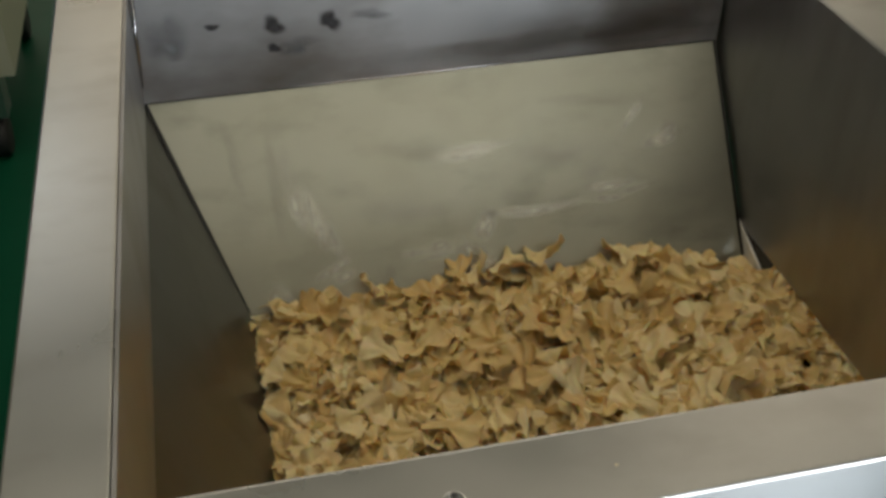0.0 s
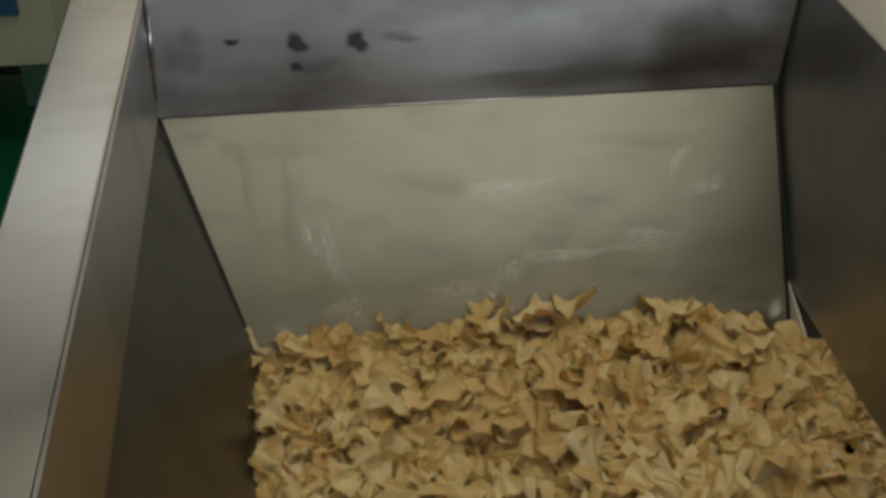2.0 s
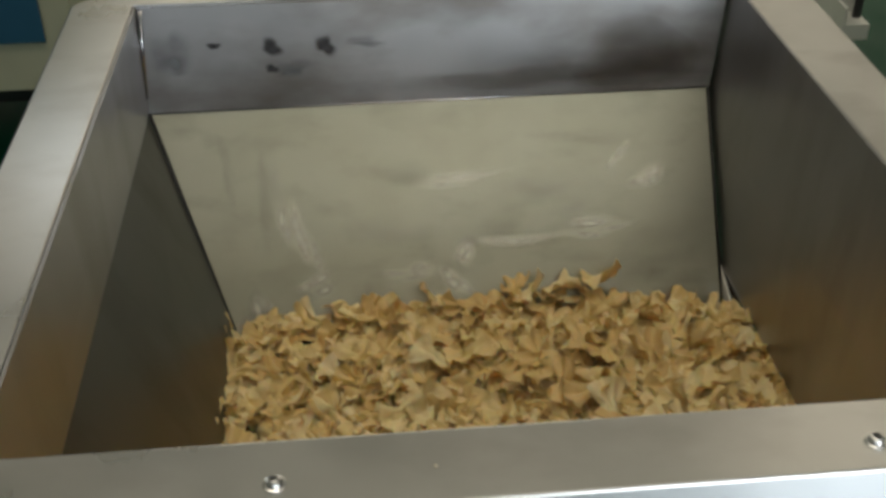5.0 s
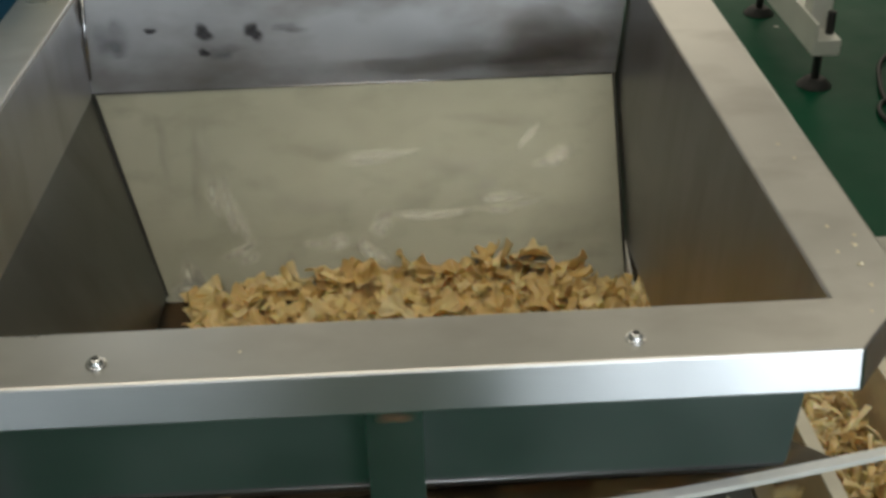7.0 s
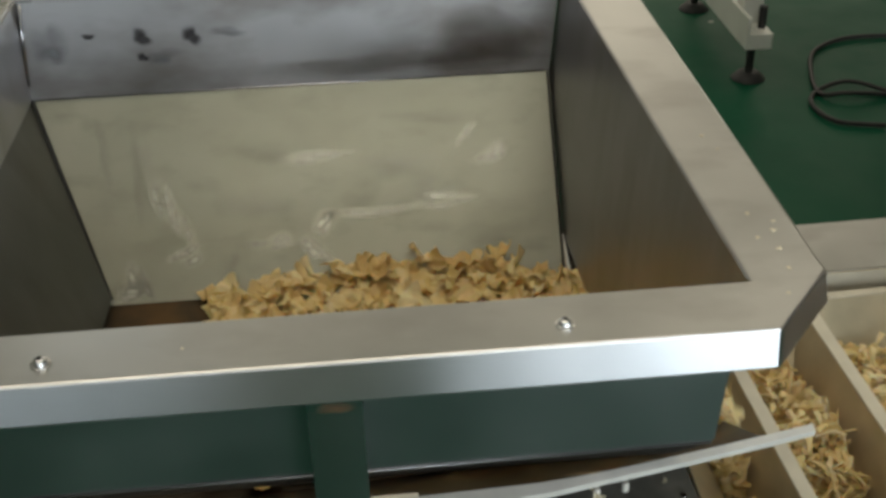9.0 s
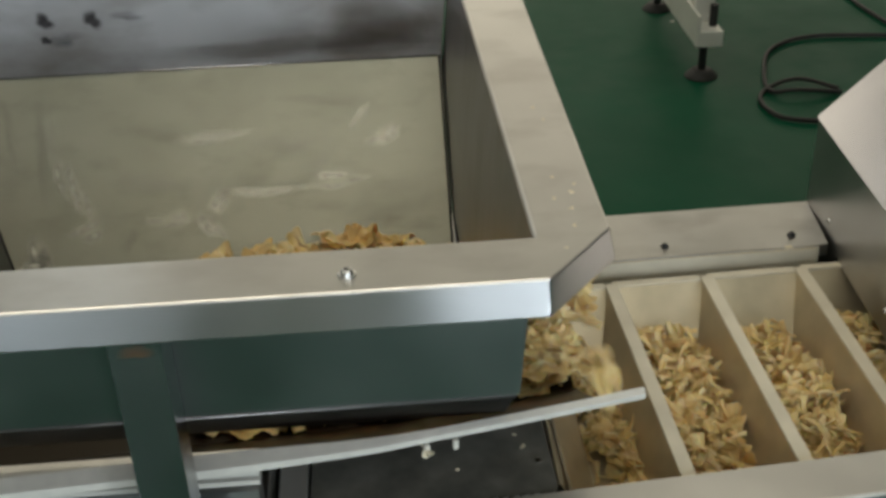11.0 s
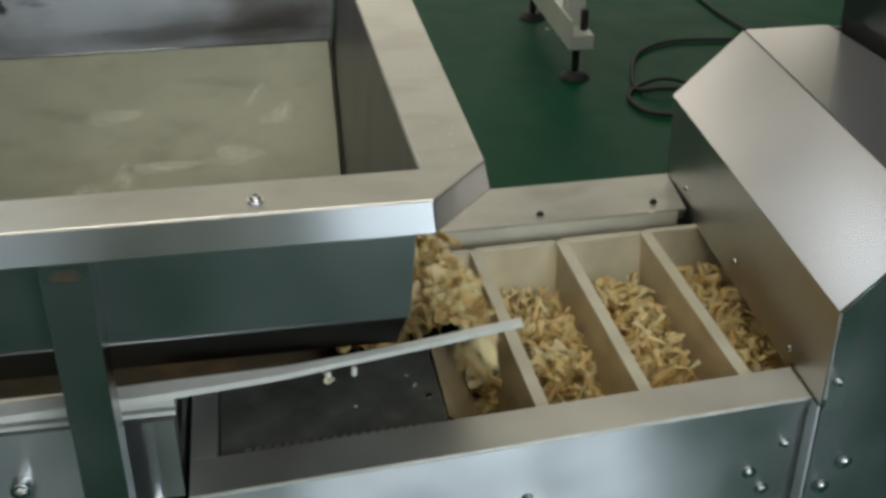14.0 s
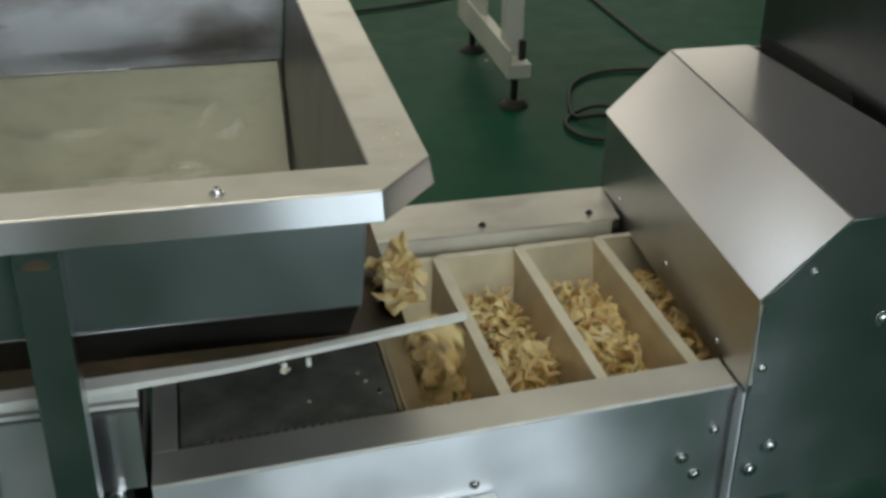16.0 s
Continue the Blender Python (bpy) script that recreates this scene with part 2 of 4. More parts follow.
SCUFF = plain("rubbed_streak", (0.86, 0.83, 0.72), 0.36, 1.0, 0.08, 60.0, 0.02)


def thin_out(m, scale, low, high):
    """Lets a thin film break up into patches and thin out towards its edge."""
    n, l = m.node_tree.nodes, m.node_tree.links
    tc, c, mr = n.new("ShaderNodeTexCoord"), n.new("ShaderNodeTexNoise"), n.new("ShaderNodeMapRange")
    c.inputs["Scale"].default_value, c.inputs["Detail"].default_value = scale, 5.0
    mr.inputs[1].default_value, mr.inputs[2].default_value, mr.inputs[3].default_value, mr.inputs[4].default_value = 0.35, 0.65, low, high
    mp = n.new("ShaderNodeMapping"); mp.inputs["Scale"].default_value = (0.55, 1.25, 1.0)
    l.new(tc.outputs["Object"], mp.inputs[0]); l.new(mp.outputs[0], c.inputs[0]); l.new(c.outputs[0], mr.inputs[0])
    fade = n.new("ShaderNodeAttribute")
    fade.attribute_name = "cover"
    mu = n.new("ShaderNodeMath"); mu.operation = "MULTIPLY"
    l.new(mr.outputs[0], mu.inputs[0]); l.new(fade.outputs["Fac"], mu.inputs[1])
    l.new(mu.outputs[0], n["Principled BSDF"].inputs["Alpha"])


thin_out(SCUFF, 45.0, 0.05, 0.62)
thin_out(STAIN, 22.0, 0.02, 0.18)
thin_out(HAZE, 16.0, 0.05, 0.25)
thin_out(SMEAR, 26.0, 0.15, 0.55)
CAKE = plain("caked_crumbs", (0.55, 0.44, 0.28), 0.7, 0, 0.25, 90.0, 0.3)
thin_out(CAKE, 70.0, 0.4, 0.95)
# brown tone painted in for what the back plate reflects
PLATE_REFLECTION = plain("painted_brown_reflection", (0.10, 0.075, 0.05), 0.4, 0.5, 0.3, 25.0, 0.05)
thin_out(PLATE_REFLECTION, 12.0, 0.15, 0.42)
# orange-brown reflection on the post, painted as a patch
POST_REFLECTION = plain("brown_reflection", (0.26, 0.13, 0.06), 0.8, 0, 0.3, 80.0, 0.3)
thin_out(POST_REFLECTION, 60.0, 0.15, 0.5)
thin_out(SPOT, 90.0, 0.8, 1.0)
PLASTER = plain("wall_paint", (0.36, 0.355, 0.32), 0.7, 0, 0.06, 1.5, 0.1)
CEIL = plain("ceiling_paint", (0.74, 0.72, 0.66), 0.8, 0, 0.05, 1.0, 0.1)
PALE = plain("pale_crumb", (0.80, 0.72, 0.55), 0.6, 0, 0.1, 80.0, 0.3)
CHIP = chip_material()
FLOOR = floor_material()


# ---- building helpers ----
def thing(name, label, category, group="", kind="", at=(0, 0, 0)):
    ob = new(name)
    ob.location = at
    ob.empty_display_size = 0.05
    return tagged(ob, label, category, group, kind)


def finish(name, bm, mat, smooth=False):
    me = bpy.data.meshes.new(name)
    bmesh.ops.recalc_face_normals(bm, faces=bm.faces)
    bm.to_mesh(me)
    bm.free()
    me.materials.append(mat)
    if smooth:
        me.polygons.foreach_set("use_smooth", [True] * len(me.polygons))
    return me


def part(name, bm, mat, parent=None, label="", smooth=False):
    ob = new(name, finish(name, bm, mat, smooth))
    if parent:
        ob.parent = parent
        base = parent
        while base:
            ob.matrix_parent_inverse = Matrix.Identity(4)
            base = base.parent
    if label:
        ob["label"] = label
    return ob


def bevel(bm, width, seg=2):
    if width:
        edges = [e for e in bm.edges if len(e.link_faces) == 2 and e.calc_face_angle(0) > 0.4]
        bmesh.ops.bevel(bm, geom=edges, offset=width, segments=seg, profile=0.5, affect="EDGES")
    return bm


def box(x0, x1, y0, y1, z0, z1, r=0.002, bm=None):
    own = bmesh.new()
    vs = [own.verts.new(p) for p in [(x0, y0, z0), (x1, y0, z0), (x1, y1, z0), (x0, y1, z0), (x0, y0, z1), (x1, y0, z1), (x1, y1, z1), (x0, y1, z1)]]
    for f in [(0, 3, 2, 1), (4, 5, 6, 7), (0, 1, 5, 4), (1, 2, 6, 5), (2, 3, 7, 6), (3, 0, 4, 7)]:
        own.faces.new([vs[i] for i in f])
    bevel(own, r)
    return merge(bm, own) if bm else own


def merge(bm, other):
    me = bpy.data.meshes.new("tmp")
    other.to_mesh(me)
    other.free()
    bm.from_mesh(me)
    bpy.data.meshes.remove(me)
    return bm


def slab(points, thick, r=0.0008, cuts=0):
    """A plate on a flat polygon, thickened against its normal."""
    bm = bmesh.new()
    pts = [Vector(p) for p in points]
    nrm = (pts[1] - pts[0]).cross(pts[2] - pts[0]).normalized() * thick
    top = [bm.verts.new(p) for p in pts]
    low = [bm.verts.new(p - nrm) for p in pts]
    k = len(pts)
    bm.faces.new(top)
    bm.faces.new(low[::-1])
    for i in range(k):
        bm.faces.new([top[i], low[i], low[(i + 1) % k], top[(i + 1) % k]])
    return bevel(bm, r, 1)


def prism(points, axis, a, b, r=0.002):
    """A polygon of two coordinates drawn out along an axis from a to b."""
    bm = bmesh.new()
    def put(p, v):
        return {"x": (v, p[0], p[1]), "y": (p[0], v, p[1]), "z": (p[0], p[1], v)}[axis]
    lo = [bm.verts.new(put(p, a)) for p in points]
    hi = [bm.verts.new(put(p, b)) for p in points]
    k = len(points)
    bm.faces.new(lo)
    bm.faces.new(hi[::-1])
    for i in range(k):
        bm.faces.new([lo[i], hi[i], hi[(i + 1) % k], lo[(i + 1) % k]])
    bmesh.ops.recalc_face_normals(bm, faces=bm.faces)
    return bevel(bm, r)


def disc(radius, height, seg=20, r=0.0008, top=None):
    bm = bmesh.new()
    bmesh.ops.create_cone(bm, cap_ends=True, segments=seg, radius1=radius, radius2=radius if top is None else top, depth=height)
    bmesh.ops.translate(bm, verts=bm.verts, vec=(0, 0, height / 2))
    return bevel(bm, r, 2)


def moved(bm, m):
    bmesh.ops.transform(bm, matrix=m, verts=bm.verts)
    return bm


def tube(points, radius, seg=10, ring=False):
    bm = bmesh.new()
    pts = [Vector(p) for p in points]
    rows = []
    for i, p in enumerate(pts):
        d = (pts[min(i + 1, len(pts) - 1)] - pts[max(i - 1, 0)]).normalized()
        side = d.cross(Vector((0, 0, 1)))
        side = side.normalized() if side.length > 1e-4 else Vector((1, 0, 0))
        up = side.cross(d)
        rows.append([bm.verts.new(p + radius * (math.cos(a) * side + math.sin(a) * up)) for a in [2 * math.pi * k / seg for k in range(seg)]])
    for u, v in zip(rows, rows[1:]):
        for k in range(seg):
            bm.faces.new([u[k], u[(k + 1) % seg], v[(k + 1) % seg], v[k]])
    bm.faces.new(rows[0][::-1]); bm.faces.new(rows[-1])
    return bm


def blob(points, z, thick=0.0012, wobble=1.0, fade=((1.0, 0.0), (0.8, 0.25), (0.55, 0.8), (0.3, 1.0))):
    """A thin irregular film patch from a polar outline around a centre."""
    cx, cy, rx, ry, seed = points
    rnd = random.Random(seed)
    ph = [rnd.uniform(0, 6.28) for _ in range(4)]
    bm = bmesh.new()
    ring = []
    for k in range(22):
        a = 2 * math.pi * k / 22
        s = 1 + wobble * (0.22 * math.sin(2 * a + ph[0]) + 0.14 * math.sin(3 * a + ph[1]) + 0.08 * math.sin(5 * a + ph[2]))
        ring.append((cx + rx * s * math.cos(a), cy + ry * s * math.sin(a)))
    cover = bm.verts.layers.float.new("cover")
    rows = []
    for share, value in fade:
        row = [bm.verts.new((cx + share * (u - cx), cy + share * (v - cy), z + thick * (1 - share))) for u, v in ring]
        for q in row:
            q[cover] = value
        rows.append(row)
    c = bm.verts.new((cx, cy, z + thick))
    c[cover] = 1.0
    for u, v in zip(rows, rows[1:]):
        for k in range(22):
            bm.faces.new([u[k], u[(k + 1) % 22], v[(k + 1) % 22], v[k]])
    for k in range(22):
        bm.faces.new([rows[-1][k], rows[-1][(k + 1) % 22], c])
    return bm


# ---- the room ----
def room():
    fl = part("floor", box(-3.2, 4.6, -3.2, 6.2, -0.05, 0, 0), FLOOR)
    tagged(fl, "glossy green epoxy factory floor with pale specks", "floor", kind="structure")
    for name, b in [("wall_west", (-3.3, -3.2, -3.2, 6.2)), ("wall_east", (4.6, 4.7, -3.2, 6.2)), ("wall_south", (-3.3, 4.7, -3.3, -3.2)), ("wall_north", (-3.3, 4.7, 6.2, 6.3))]:
        tagged(part(name, box(*b, -0.05, 3.1, 0), PLASTER), "cream painted plain factory wall", "wall", kind="structure")
    tagged(part("ceiling", box(-3.3, 4.7, -3.3, 6.3, 3.1, 3.2, 0), CEIL), "off-white flat ceiling", "ceiling", kind="structure")


room()

# ---- hopper ----
ZR = 0.775


def allen_bolt(parent, x, y, z, r=0.0058, name="bolt", axis="z", label="button-head socket bolt", mat=None):
    """A button head with a socket, on a washer, looking up or towards -y or -x."""
    bm = disc(r * 1.35, 0.0015, 20, 0.0004)
    hd = bmesh.new()
    prof = [(r, 0.0015), (r * 0.97, 0.003), (r * 0.78, 0.0052), (r * 0.5, 0.006), (r * 0.46, 0.006), (r * 0.42, 0.003), (0.0001, 0.0028)]
    rows = [[hd.verts.new((q * math.cos(a), q * math.sin(a), h)) for a in [2 * math.pi * k / 18 for k in range(18)]] for q, h in prof]
    for u, v in zip(rows, rows[1:]):
        for k in range(18):
            hd.faces.new([u[k], u[(k + 1) % 18], v[(k + 1) % 18], v[k]])
    merge(bm, hd)
    turn = {"z": pose(x, y, z), "y": pose(x, y, z, 90), "x": pose(x, y, z, 0, -90)}[axis]
    bolt = part(name, moved(bm, turn), mat or CHROME, parent, label, True)
    # flat near-black disc paints the shade inside the socket
    part("socket", moved(disc(r * 0.5, 0.0005, 6, 0), turn @ pose(0, 0, 0.0058)), DARK, bolt, "near-black disc for the shaded hexagon socket")
    return bolt


def hopper():
    h = thing("hopper", "open stainless steel feed hopper with folded rim and sloping back", "hopper")
    x0, x1, y0, y1, w = -0.399, 0.361, 0.042, 0.818, 0.067
    # rim: a folded flange with cut corners
    bm = bmesh.new()
    inner = [(x0 - 0.005, y0), (x1, y0), (0.349, y1), (-0.397, y1)]
    c = 0.058
    outer = [(x0 - w - 0.005 + c, y0 - w), (x1 + 0.004, y0 - w), (x1 + w, y0 - w + 0.075), (x1 + w, y1 + w - c), (x1 + w - c, y1 + w), (x0 - w + c, y1 + w), (x0 - w - 0.005, y1 + w - c), (x0 - w - 0.005, y0 - w + c)]
    mi = [0, 1, 1, 2, 2, 3, 3, 0]
    lev = {}
    for z in (ZR, ZR - 0.034):
        lean = 0.007 if z < ZR else 0.0
        mid = Vector(((x0 + x1) / 2, (y0 + y1) / 2))
        lev[z] = ([bm.verts.new((*p, z)) for p in inner], [bm.verts.new((p[0] + lean * (1 if p[0] > mid.x else -1) * (abs(p[0] - mid.x) > 0.42), p[1] + lean * (1 if p[1] > mid.y else -1) * (abs(p[1] - mid.y) > 0.42), z)) for p in outer])
    for z in lev:
        ins, out = lev[z]
        for k in range(8):
            a, b = k, (k + 1) % 8
            f = [out[a], out[b], ins[mi[b]]] + ([ins[mi[a]]] if mi[a] != mi[b] else [])
            bm.faces.new(f if z == ZR else f[::-1])
    (i1, o1), (i0, o0) = lev[ZR], lev[ZR - 0.034]
    for k in range(8):
        bm.faces.new([o1[k], o0[k], o0[(k + 1) % 8], o1[(k + 1) % 8]])
    for k in range(4):
        bm.faces.new([i1[(k + 1) % 4], i0[(k + 1) % 4], i0[k], i1[k]])
    bmesh.ops.recalc_face_normals(bm, faces=bm.faces)
    rim = part("rim", bevel(bm, 0.0022, 2), RIM, h, "satin folded steel rim")
    rim.data.materials.append(FOLD)
    for p in rim.data.polygons:
        p.material_index = 1 if abs(p.normal.z) < 0.5 else 0
    t = 0.003
    # upright collar
    part("front_wall", slab([(x0, y0, ZR - 0.004), (x0, y0, 0.602), (0.347, y0, 0.602), (x1 - 0.002, y0, ZR - 0.004)], t), PANEL, h, "flat front plate mirroring the green floor")
    part("hem", tube([(-0.39, y0 - 0.001, 0.602), (0.346, y0 - 0.001, 0.602)], 0.0009, 8), PANEL, h, "bright folded lower edge", True)
    part("back_wall", slab([(0.344, 0.817, ZR - 0.004), (0.329, 0.797, 0.638), (-0.397, 0.797, 0.638), (-0.392, 0.817, ZR - 0.004)], t), BACK, h, "upright back plate with dark grease spots")
    part("side_collar", slab([(x0 - 0.0045, y0 + 0.003, ZR - 0.002), (-0.3965, 0.815, ZR - 0.002), (-0.398, 0.797, 0.637), (x0 + 0.001, y0 + 0.003, 0.637)], t), CHEEK, h)
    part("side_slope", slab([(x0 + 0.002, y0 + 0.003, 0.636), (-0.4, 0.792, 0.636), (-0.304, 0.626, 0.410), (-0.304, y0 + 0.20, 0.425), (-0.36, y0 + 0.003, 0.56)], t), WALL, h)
    # one bent sheet, thickened outwards
    bm = bmesh.new()
    rows = [[(0.360, y0 + 0.003, ZR - 0.002), (0.3475, 0.820, ZR - 0.002)], [(0.347, y0 + 0.003, 0.602), (0.331, 0.820, 0.602)], [(0.344, 0.235, 0.440), (0.330, 0.800, 0.440)]]
    ins = [[bm.verts.new(p) for p in row] for row in rows]
    out = [[bm.verts.new((p[0] + t, p[1], p[2])) for p in row] for row in rows]
    for k in range(2):
        bm.faces.new([ins[k][0], ins[k][1], ins[k + 1][1], ins[k + 1][0]])
        bm.faces.new([out[k][1], out[k][0], out[k + 1][0], out[k + 1][1]])
        for e in (0, 1):
            bm.faces.new([ins[k][e], ins[k + 1][e], out[k + 1][e], out[k][e]])
    for k in (0, 2):
        bm.faces.new([ins[k][0], ins[k][1], out[k][1], out[k][0]])
    part("side_wall", bm, CHEEK, h, "dull steel side plate bent at mid height")
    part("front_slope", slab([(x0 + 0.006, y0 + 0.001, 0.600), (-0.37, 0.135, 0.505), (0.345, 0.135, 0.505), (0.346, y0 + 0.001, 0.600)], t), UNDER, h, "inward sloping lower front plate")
    # sloping back plate
    ramp = part("back_slope", slab([(-0.398, 0.796, 0.637), (-0.303, 0.626, 0.401), (0.3305, 0.626, 0.401), (0.3290, 0.796, 0.637)], 0.003), RAMP, h, "worn sloping plate with pale starch scuffs")
    part("hem", tube([(-0.39, 0.7945, 0.6385), (0.323, 0.7945, 0.6385)], 0.0013, 8), HOOD, h, "bright folded top edge", True)
    # scuffs on the slope
    up = Vector((0, 0.170, 0.236)).normalized()
    nrm = Vector((0, -0.236, 0.170)).normalized()
    rnd = random.Random(5)
    frame_m = Matrix(((1, up.x, nrm.x, 0), (0, up.y, nrm.y, 0.626), (0, up.z, nrm.z, 0.401), (0, 0, 0, 1)))
    marks = [(-0.02, 0.187, 0.075, 0.007, 2), (0.075, 0.112, 0.07, 0.008, 4), (0.175, 0.117, 0.055, 0.008, 5), (-0.075, 0.072, 0.045, 0.008, 8), (-0.025, 0.052, 0.04, 0.012, -38),
             (-0.20, 0.10, 0.035, 0.008, -72), (0.205, 0.205, 0.028, 0.006, 55), (-0.20, 0.06, 0.03, 0.009, 25), (-0.26, 0.03, 0.035, 0.01, -65),
             (0.0, 0.095, 0.03, 0.01, 60), (-0.27, 0.012, 0.03, 0.012, 5), (0.24, 0.17, 0.03, 0.012, 25), (-0.22, 0.13, 0.05, 0.012, -80), (0.10, 0.175, 0.09, 0.03, 5), (-0.1, 0.13, 0.1, 0.03, 0),
             (0.14, 0.145, 0.05, 0.02, 20), (-0.24, 0.19, 0.06, 0.02, -85), (0.16, 0.03, 0.04, 0.008, 5)]
    for u, v, ru, rv, turn in marks:
        wide = rv > 0.018 and u < 0.27
        strokes = [(0, 0, 1, 1)] if wide else [(rnd.uniform(-0.45, 0.45), rnd.uniform(-1.1, 1.1), rnd.uniform(0.5, 1.0), rnd.uniform(0.6, 1.5)) for _ in range(4)]
        for layer, (du, dv, su, sv) in enumerate(strokes):
            sc = part("scuff", blob((0, 0, ru * su, rv * sv, u * 9 + v + du), 0, 0.00004, 0.4, ((1.0, 0.0), (0.8, 0.1), (0.55, 0.4), (0.25, 1.0))), HAZE if wide else SCUFF, ramp, "faint pale haze" if wide else "pale streak rubbed bright")
            sc.matrix_basis = frame_m @ pose(u, v, 0.0005 + 0.0018 * wide, 0, 0, turn) @ pose(du * ru, dv * rv, 0.00028 * layer, 0, 0, 14 * du)
    for u, v, ru, rv, turn in [(-0.30, 0.21, 0.05, 0.012, -78), (-0.255, 0.17, 0.07, 0.014, -84), (0.235, 0.075, 0.09, 0.05, 10), (0.05, 0.13, 0.05, 0.02, 15), (-0.14, 0.045, 0.03, 0.014, 70), (-0.08, 0.20, 0.06, 0.016, 5), (0.16, 0.235, 0.06, 0.016, 0)]:
        sc = part("stain", blob((0, 0, ru, rv, u * 3 + v), 0, thick=0.00004), STAIN, ramp, "faint dull stain")
        sc.matrix_basis = frame_m @ pose(u, v, 0.0004, 0, 0, turn)
    part("gusset", slab([(0.3295, 0.662, 0.446), (0.3285, 0.622, 0.402), (0.3285, 0.560, 0.412)], 0.002, 0.0003), LIPM, h, "bright bent corner gusset")
    # grease spots on the back plate
    for x, z, rx, rz in [(-0.167, 0.716, 0.015, 0.014), (-0.234, 0.717, 0.015, 0.013), (-0.236, 0.690, 0.011, 0.006), (-0.305, 0.722, 0.009, 0.006)]:
        g = part("grease_spot", blob((0, 0, rx, rz, x * 7), 0, thick=0.0004), SPOT, h, "dark grease spot")
        g.matrix_basis = pose(x, 0.7935 + 0.148 * (z - 0.638), z, 82)
    for x, z, rx, rz in [(-0.358, 0.712, 0.026, 0.042), (-0.118, 0.719, 0.03, 0.008), (-0.21, 0.690, 0.03, 0.012)]:
        g = part("grease_smear", blob((0, 0, rx, rz, x * 5), 0, thick=0.00004), SMEAR, h, "grey oily smear")
        g.matrix_basis = pose(x, 0.7939 + 0.148 * (z - 0.638), z, 82)
    # these patches stand in for a brown reflection on the plate
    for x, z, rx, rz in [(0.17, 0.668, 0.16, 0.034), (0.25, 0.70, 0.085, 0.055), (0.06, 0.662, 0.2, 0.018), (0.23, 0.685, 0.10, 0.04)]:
        g = part("mirrored_patch", blob((0, 0, rx, rz, x * 5), 0, thick=0.00004), PLATE_REFLECTION, h, "thin brown patch painted for a reflection")
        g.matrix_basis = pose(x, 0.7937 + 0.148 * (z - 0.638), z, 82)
    for x in (-0.2, 0.2):
        allen_bolt(h, x, 0.0, ZR)
    # weld bead in the far corner
    part("weld", tube([(-0.388, 0.811, 0.77), (-0.3915, 0.803, 0.72), (-0.395, 0.795, 0.66)], 0.0025, 6), HOOD, h, "bright weld bead", True)
    part("seam", tube([(0.3265, 0.795, 0.638), (0.3275, 0.712, 0.522), (0.328, 0.630, 0.408)], 0.0018, 6), DARK, h, "dark open seam", True)
    part("seam", tube([(-0.3945, 0.795, 0.638), (-0.348, 0.712, 0.522), (-0.302, 0.630, 0.408)], 0.0026, 6), DARK, h, "dark open seam", True)
    return h


hopper()


# ---- hopper stand and vibrating feeder ----
def stand_post(x, y, m):
    """A square tube post with a welded head under the rim and a foot plate."""
    s = thing("stand_post", "polished square steel post under the hopper rim", "post", "posts of the hopper stand")
    part("tube", box(-0.0225, 0.0225, 0, 0.04, 0.012, 0.742, 0.003), GREENBAR, s)
    part("foot_plate", box(-0.05, 0.05, -0.03, 0.07, 0, 0.012, 0.002), STEEL, s)
    if m:
        brown_reflection = part("reflection_patch", blob((0, 0, 0.014, 0.010, 3), 0, thick=0.0004), POST_REFLECTION, s, "brown patch painted near the top for a reflection")
        brown_reflection.matrix_basis = pose(0.001, -0.0006, 0.712, 90)
    s.location = (x, y, 0)
    return s


stand_post(0.0165, 0.0, 1)
stand_post(-0.35, 0.0, 0)
stand_post(-0.35, 0.815, 0)
stand_post(0.31, 0.815, 0)


def tray_front(x):
    """Plan line of the tray's front lip."""
    if x < 0.2:
        return 0.083 + 0.02 * (x + 0.1) / 0.3
    return 0.103 + 0.055 * ((x - 0.2) / 0.3) ** 1.15


